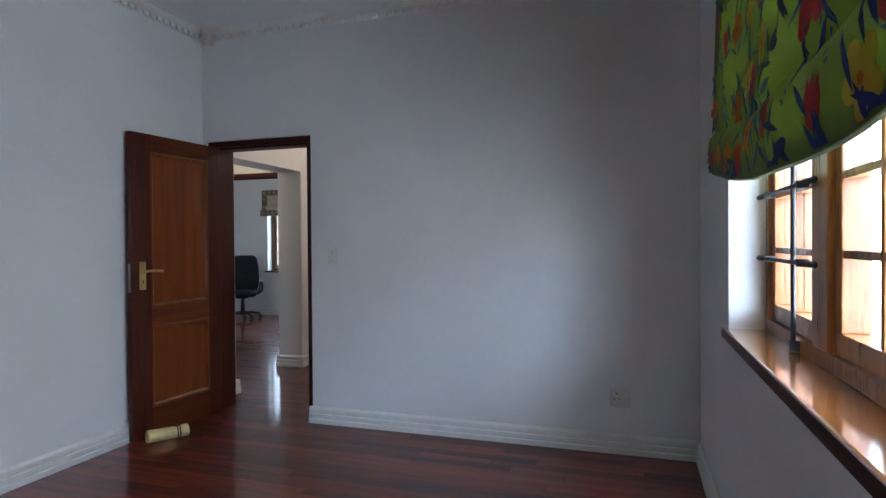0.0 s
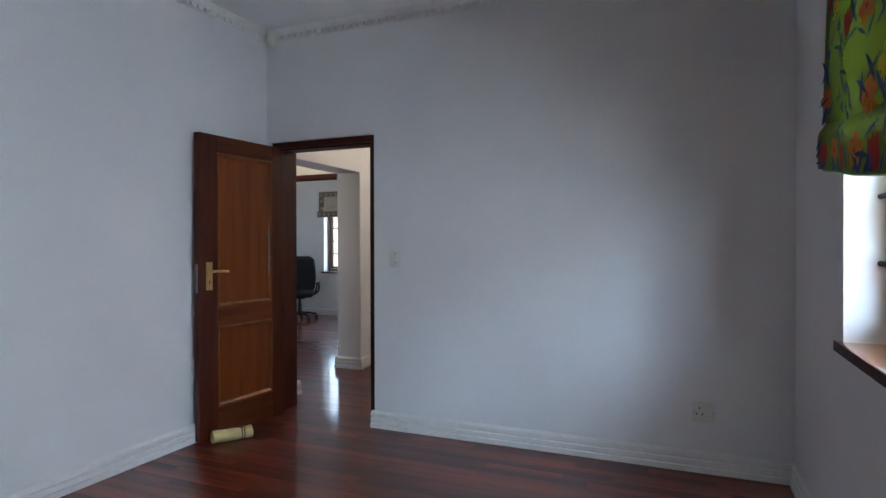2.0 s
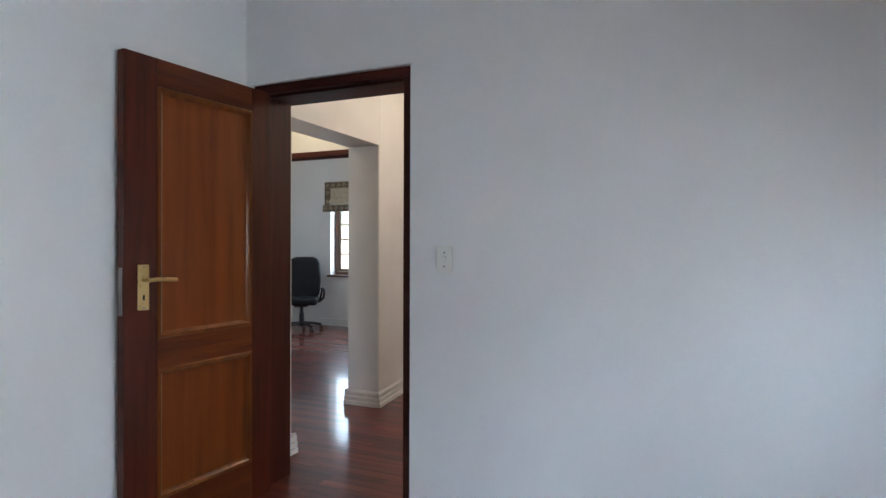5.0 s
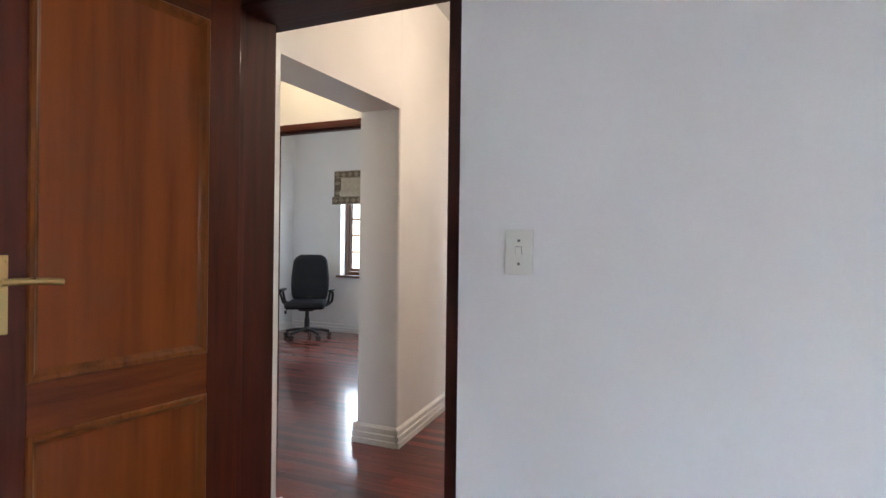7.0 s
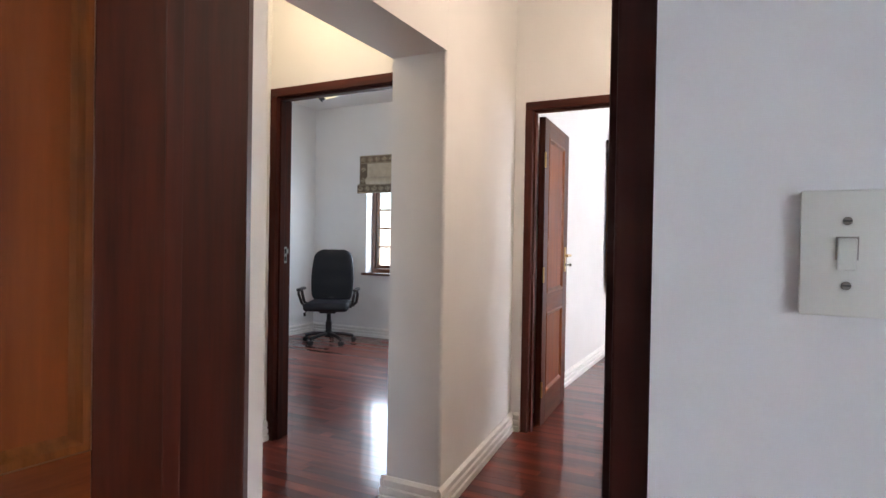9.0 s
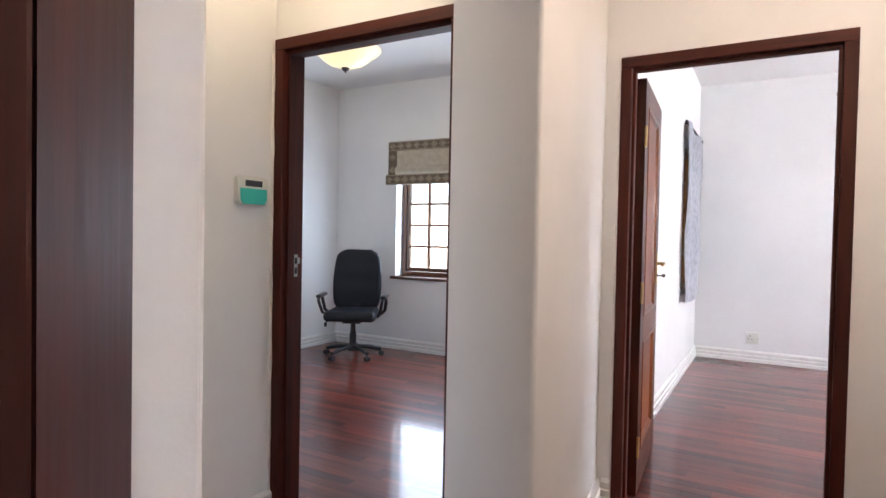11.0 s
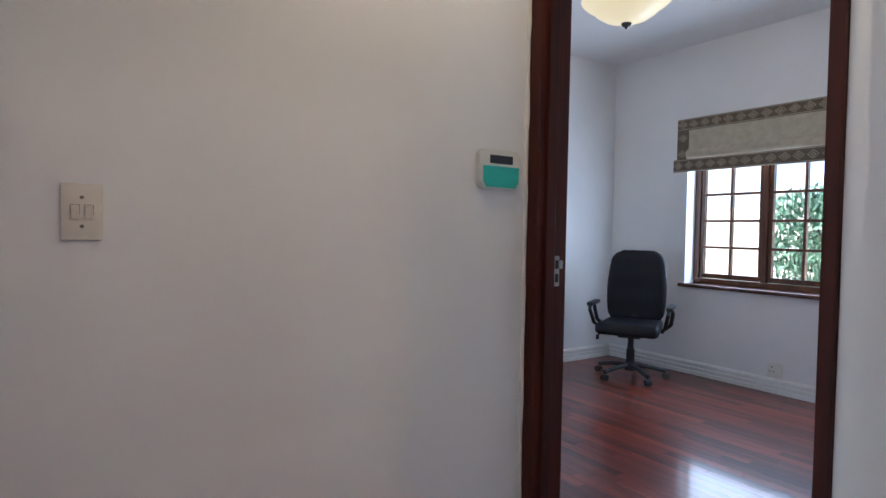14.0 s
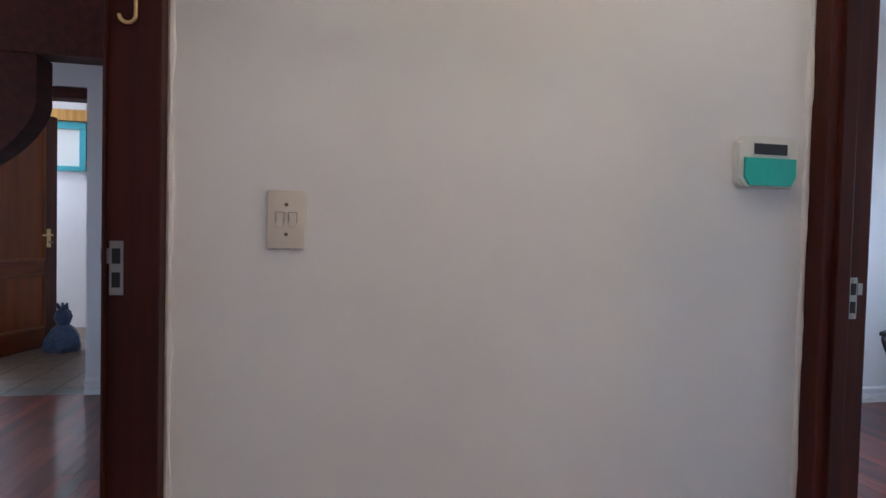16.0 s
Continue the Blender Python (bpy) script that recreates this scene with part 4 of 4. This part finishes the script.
# ---- bright room ----
hanging = thing("hanging_cloth", "grey patterned cloth hanging in front of the window", "wall hanging")
bm = bmesh.new()
n, k = 26, 30
g = []
for i in range(n + 1):
    y = 9.12 + 1.22 * i / n
    col = []
    for j in range(k + 1):
        z = 2.30 - 1.62 * j / k - 0.02 * math.sin(6 * y)
        col.append((-3.235 + 0.012 * math.sin(9 * y + 0.6 * math.sin(4 * z)) + 0.006 * math.sin(7 * z + 3 * y), y, z))
    g.append(col)
for off in (0, -0.006):
    vv = [[bm.verts.new((x + off, y, z)) for x, y, z in col] for col in g]
    for i in range(n):
        for j in range(k):
            bm.faces.new((vv[i][j], vv[i + 1][j], vv[i + 1][j + 1], vv[i][j + 1]))
part("cloth", bm, GREY_CLOTH, hanging, smooth=True)
part("hanging_rod", rod(bmesh.new(), (-3.25, 9.08, 2.31), (-3.25, 10.37, 2.31), 0.012), PEWTER, hanging)
for y in (9.2, 10.2):
    part("bracket", rod(bmesh.new(), (-3.279, y, 2.31), (-3.25, y, 2.31), 0.008), PEWTER, hanging)

# ---- stair hall and entrance ----
stair = thing("staircase", "dark stained wooden staircase with curved underside and beam", "staircase")
part("landing_beam", block(-6.78, -6.6, -1.45, 5.15, 2.105, H - 0.003, 0.01), MEMBER_X, stair)
out = [(2.785, 2.104), (2.785, 1.86)]
for i in range(9):
    a = i / 8
    out.append((2.785 - 0.32 * a ** 1.25 * (0.5 + 0.5 * a) - 0.02 * a, 1.86 - 0.38 * a ** 0.9))
out += [(1.9, 0.95), (0.6, 0.0), (0.2, 0.0), (1.6, 1.5), (2.0, 2.104)]
part("stringer", prism(bmesh.new(), out, Matrix(((0, 0, 1, -6.80), (1, 0, 0, 0), (0, 1, 0, 0), (0, 0, 0, 1))), 0.18), MEMBER_X, stair)
far_frame = tagged(new("door_5"), "dark wooden head over the entrance doorway", "door frame", kind="structure")
part("head", block(-8.08, -7.92, 1.552, 2.558, 2.14, 2.218, 0.004), MEMBER_X, far_frame)
door_leaf("panel_door", "open reddish two-panel wooden entrance door with brass lever", pose(-9.07, 1.33, 0, 0, 0, 72), 0.80, 2.30)
structure("entrance_beam", block(-10.99, -10.9, -1.4, 4.15, 2.45, 2.58, 0.006), OCHRE, "yellow pine beam along the entrance wall")
win = tagged(new("window_5"), "small turquoise framed window in the entrance", "window", kind="structure")
for a, b, c, d in ((0.95, 1.45, 2.36, 2.44), (0.95, 1.45, 1.86, 1.92), (0.95, 1.02, 1.92, 2.36), (1.38, 1.45, 1.92, 2.36)):
    part("frame_bar", block(-10.998, -10.95, a, b, c, d, 0.004), TURQ, win)
part("pane", block(-10.998, -10.99, 1.02, 1.38, 1.92, 2.36), PLASTIC, win)
shelf = tagged(part("shelf", block(-10.998, -10.80, 1.5, 2.3, 1.93, 1.955, 0.003), OCHRE), "thin pine shelf on the entrance wall", "shelf")
bm = bmesh.new()
prof = [(0.0, 0.0), (0.15, 0.0), (0.18, 0.05), (0.165, 0.14), (0.11, 0.23), (0.06, 0.27), (0.075, 0.30), (0.09, 0.35), (0.07, 0.41), (0.03, 0.445), (0.0, 0.45)]
turned(bm, prof, 24)
for v in bm.verts:
    a = math.atan2(v.co.y, v.co.x)
    f = 1 + 0.10 * math.sin(5 * a + 9 * v.co.z) + 0.05 * math.sin(11 * a)
    v.co.x, v.co.y = v.co.x * f, v.co.y * f
for k in range(9):
    a = 2 * math.pi * k / 9
    rod(bm, (0.02 * math.cos(a), 0.02 * math.sin(a), 0.42), (0.055 * math.cos(a) + 0.03, 0.055 * math.sin(a), 0.455 + 0.02 * (k % 3)), 0.024, 0.012, 6)
doll = part("doorstop_figure", bm, DENIM, smooth=True)
doll.location = (-9.49, 1.79, 0.0)
doll.scale = (0.85, 0.85, 0.95)
tagged(doll, "dark blue cloth sack doorstop tied at the neck", "doorstop")

# ---- outside ----
hedge = thing("garden_bush", "dense green garden bush in sunlight", "bush", pose(-7.45, 16.0, -0.35) @ Matrix.Diagonal((0.95, 0.95, 1.08, 1)))
bm = bmesh.new()
rng = random.Random(5)
for i in range(9):
    a = rng.uniform(0, 6.28)
    rod(bm, (0.1 * math.cos(a), 0.1 * math.sin(a), 0), (0.9 * math.cos(a), 0.9 * math.sin(a), 1.6 + rng.uniform(0, 0.6)), 0.05, 0.015, 6)
part("trunk", bm, BARK, hedge)
verts, faces = [], []
for i in range(5200):
    while True:
        p = Vector((rng.uniform(-1, 1), rng.uniform(-1, 1), rng.uniform(-1, 1)))
        if 0.35 < p.length < 1:
            break
    c = Vector((p.x * 1.7, p.y * 1.2, 1.45 + p.z * 1.35 + 0.25 * math.sin(4 * p.x)))
    q = Euler((rng.uniform(0, 6), rng.uniform(0, 6), rng.uniform(0, 6))).to_matrix()
    b = len(verts)
    verts += [c + q @ Vector(v) for v in ((-0.09, 0, 0), (0, -0.035, 0.012), (0.09, 0, 0), (0, 0.035, 0.012))]
    faces.append((b, b + 1, b + 2, b + 3))
me = bpy.data.meshes.new("crown")
me.from_pydata(verts, [], faces)
me.materials.append(LEAF)
crown = new("crown", me)
crown.parent = hedge
bnd = structure("backdrop_wall", block(-30, 12, 24, 24.3, -0.36, 2.2), HOUSE, "cream sunlit boundary wall of the garden")
structure("backdrop_wall_side", block(6.5, 6.8, -8, 20, -0.36, 2.6), HOUSE, "cream sunlit wall outside the window")

# ---- entrance tiles ----
def tile_mesh(name, w, d, mat):
    bm = block(-w / 2, w / 2, -d / 2, d / 2, -0.014, 0.0)
    bmesh.ops.bevel(bm, geom=[e for e in bm.edges if all(v.co.z > -0.001 for v in e.verts)], offset=0.002, segments=1, affect="EDGES")
    return finish(name, bm, mat)


entrance_floor = bpy.data.objects["floor_entrance"]
mesh_b, mesh_s = tile_mesh("tile", 0.294, 0.294, BROWN_TILE), tile_mesh("tile", 0.196, 0.294, SLATE)
for j in range(13):
    y = 0.35 + 0.3 * j
    t = new("tile", mesh_s)
    t.parent, t.location = entrance_floor, (-8.0, y, 0)
    for i in range(9):
        t = new("tile", mesh_b)
        t.parent, t.location = entrance_floor, (-8.25 - 0.3 * i, y, 0)

# ---- floor planks ----
W = 0.068
floor_bed = bpy.data.objects["floor_bed"]
rng = random.Random(3)
plank_cache = {}
joined_v, joined_f = [], []


def plank_shape(length):
    """A plank with a chamfered upper edge, its middle at the origin and its face at z 0."""
    a, b, c = length / 2 - 0.0004, W / 2 - 0.0002, 0.0004
    lo = [(-a, -b, -0.015), (a, -b, -0.015), (a, b, -0.015), (-a, b, -0.015)]
    md = [(-a, -b, -c), (a, -b, -c), (a, b, -c), (-a, b, -c)]
    hi = [(-a + c, -b + c, 0), (a - c, -b + c, 0), (a - c, b - c, 0), (-a + c, b - c, 0)]
    f = [(8, 9, 10, 11)]
    for i in range(4):
        j = (i + 1) % 4
        f += [(i, j, 4 + j, 4 + i), (4 + i, 4 + j, 8 + j, 8 + i)]
    return lo + md + hi, f


LENGTHS = [0.45, 0.6, 0.75, 0.9, 1.05, 1.2]
zones = [(-3.0, 0.55, -2.0, 3.44), (-7.9, -3.2, -1.5, 3.83), (-4.48, -1.4, 3.44, 6.32), (-7.0, -3.5, 5.41, 8.85), (-3.28, 0.6, 6.32, 10.4), (-7.9, -4.7, 3.83, 5.2)]
made = 0
for x0, x1, y0, y1 in zones:
    for r in range(int(round((y1 - y0) / W)) + 1):
        y = y0 + W * (r + 0.5)
        if y - W / 2 > y1:
            break
        x = x0 - rng.uniform(0, 0.5)
        while x < x1:
            ln = rng.choice(LENGTHS)
            a, b = x, x + ln
            cx = (a + b) / 2
            dz, tilt = rng.uniform(-0.0002, 0), rng.uniform(-0.0015, 0.0015)
            x = b
            if a < x0 or b > x1 + 0.05:
                a, b = max(a, x0 - 0.03), min(b, x1 + 0.05)
                if b - a < 0.03:
                    continue
                whole = False
                ln, cx = b - a, (a + b) / 2
            else:
                whole = True
            near = whole and made < 300 and ((-4.5 < cx < -1.4 and 4.0 < y < 6.3) or (-3.0 < cx < -0.3 and 2.3 < y < 3.44))
            if near:
                if ln not in plank_cache:
                    v, f = plank_shape(ln)
                    me = bpy.data.meshes.new("plank")
                    me.from_pydata(v, [], f)
                    me.materials.append(PLANK)
                    plank_cache[ln] = me
                o = new("plank", plank_cache[ln])
                o.parent, o.location, o.rotation_euler = floor_bed, (cx, y, dz), (tilt, 0, 0)
                made += 1
            else:
                v, f = plank_shape(ln)
                k = len(joined_v)
                joined_v += [(px + cx, py + y, pz + dz + py * tilt) for px, py, pz in v]
                joined_f += [tuple(i + k for i in q) for q in f]
me = bpy.data.meshes.new("floor_planks")
me.from_pydata(joined_v, [], joined_f)
me.materials.append(PLANK_JOINED)
o = new("floor_planks", me)
o.parent = floor_bed
tagged(o, "narrow glossy reddish-brown hardwood floor strips", kind="stuff")
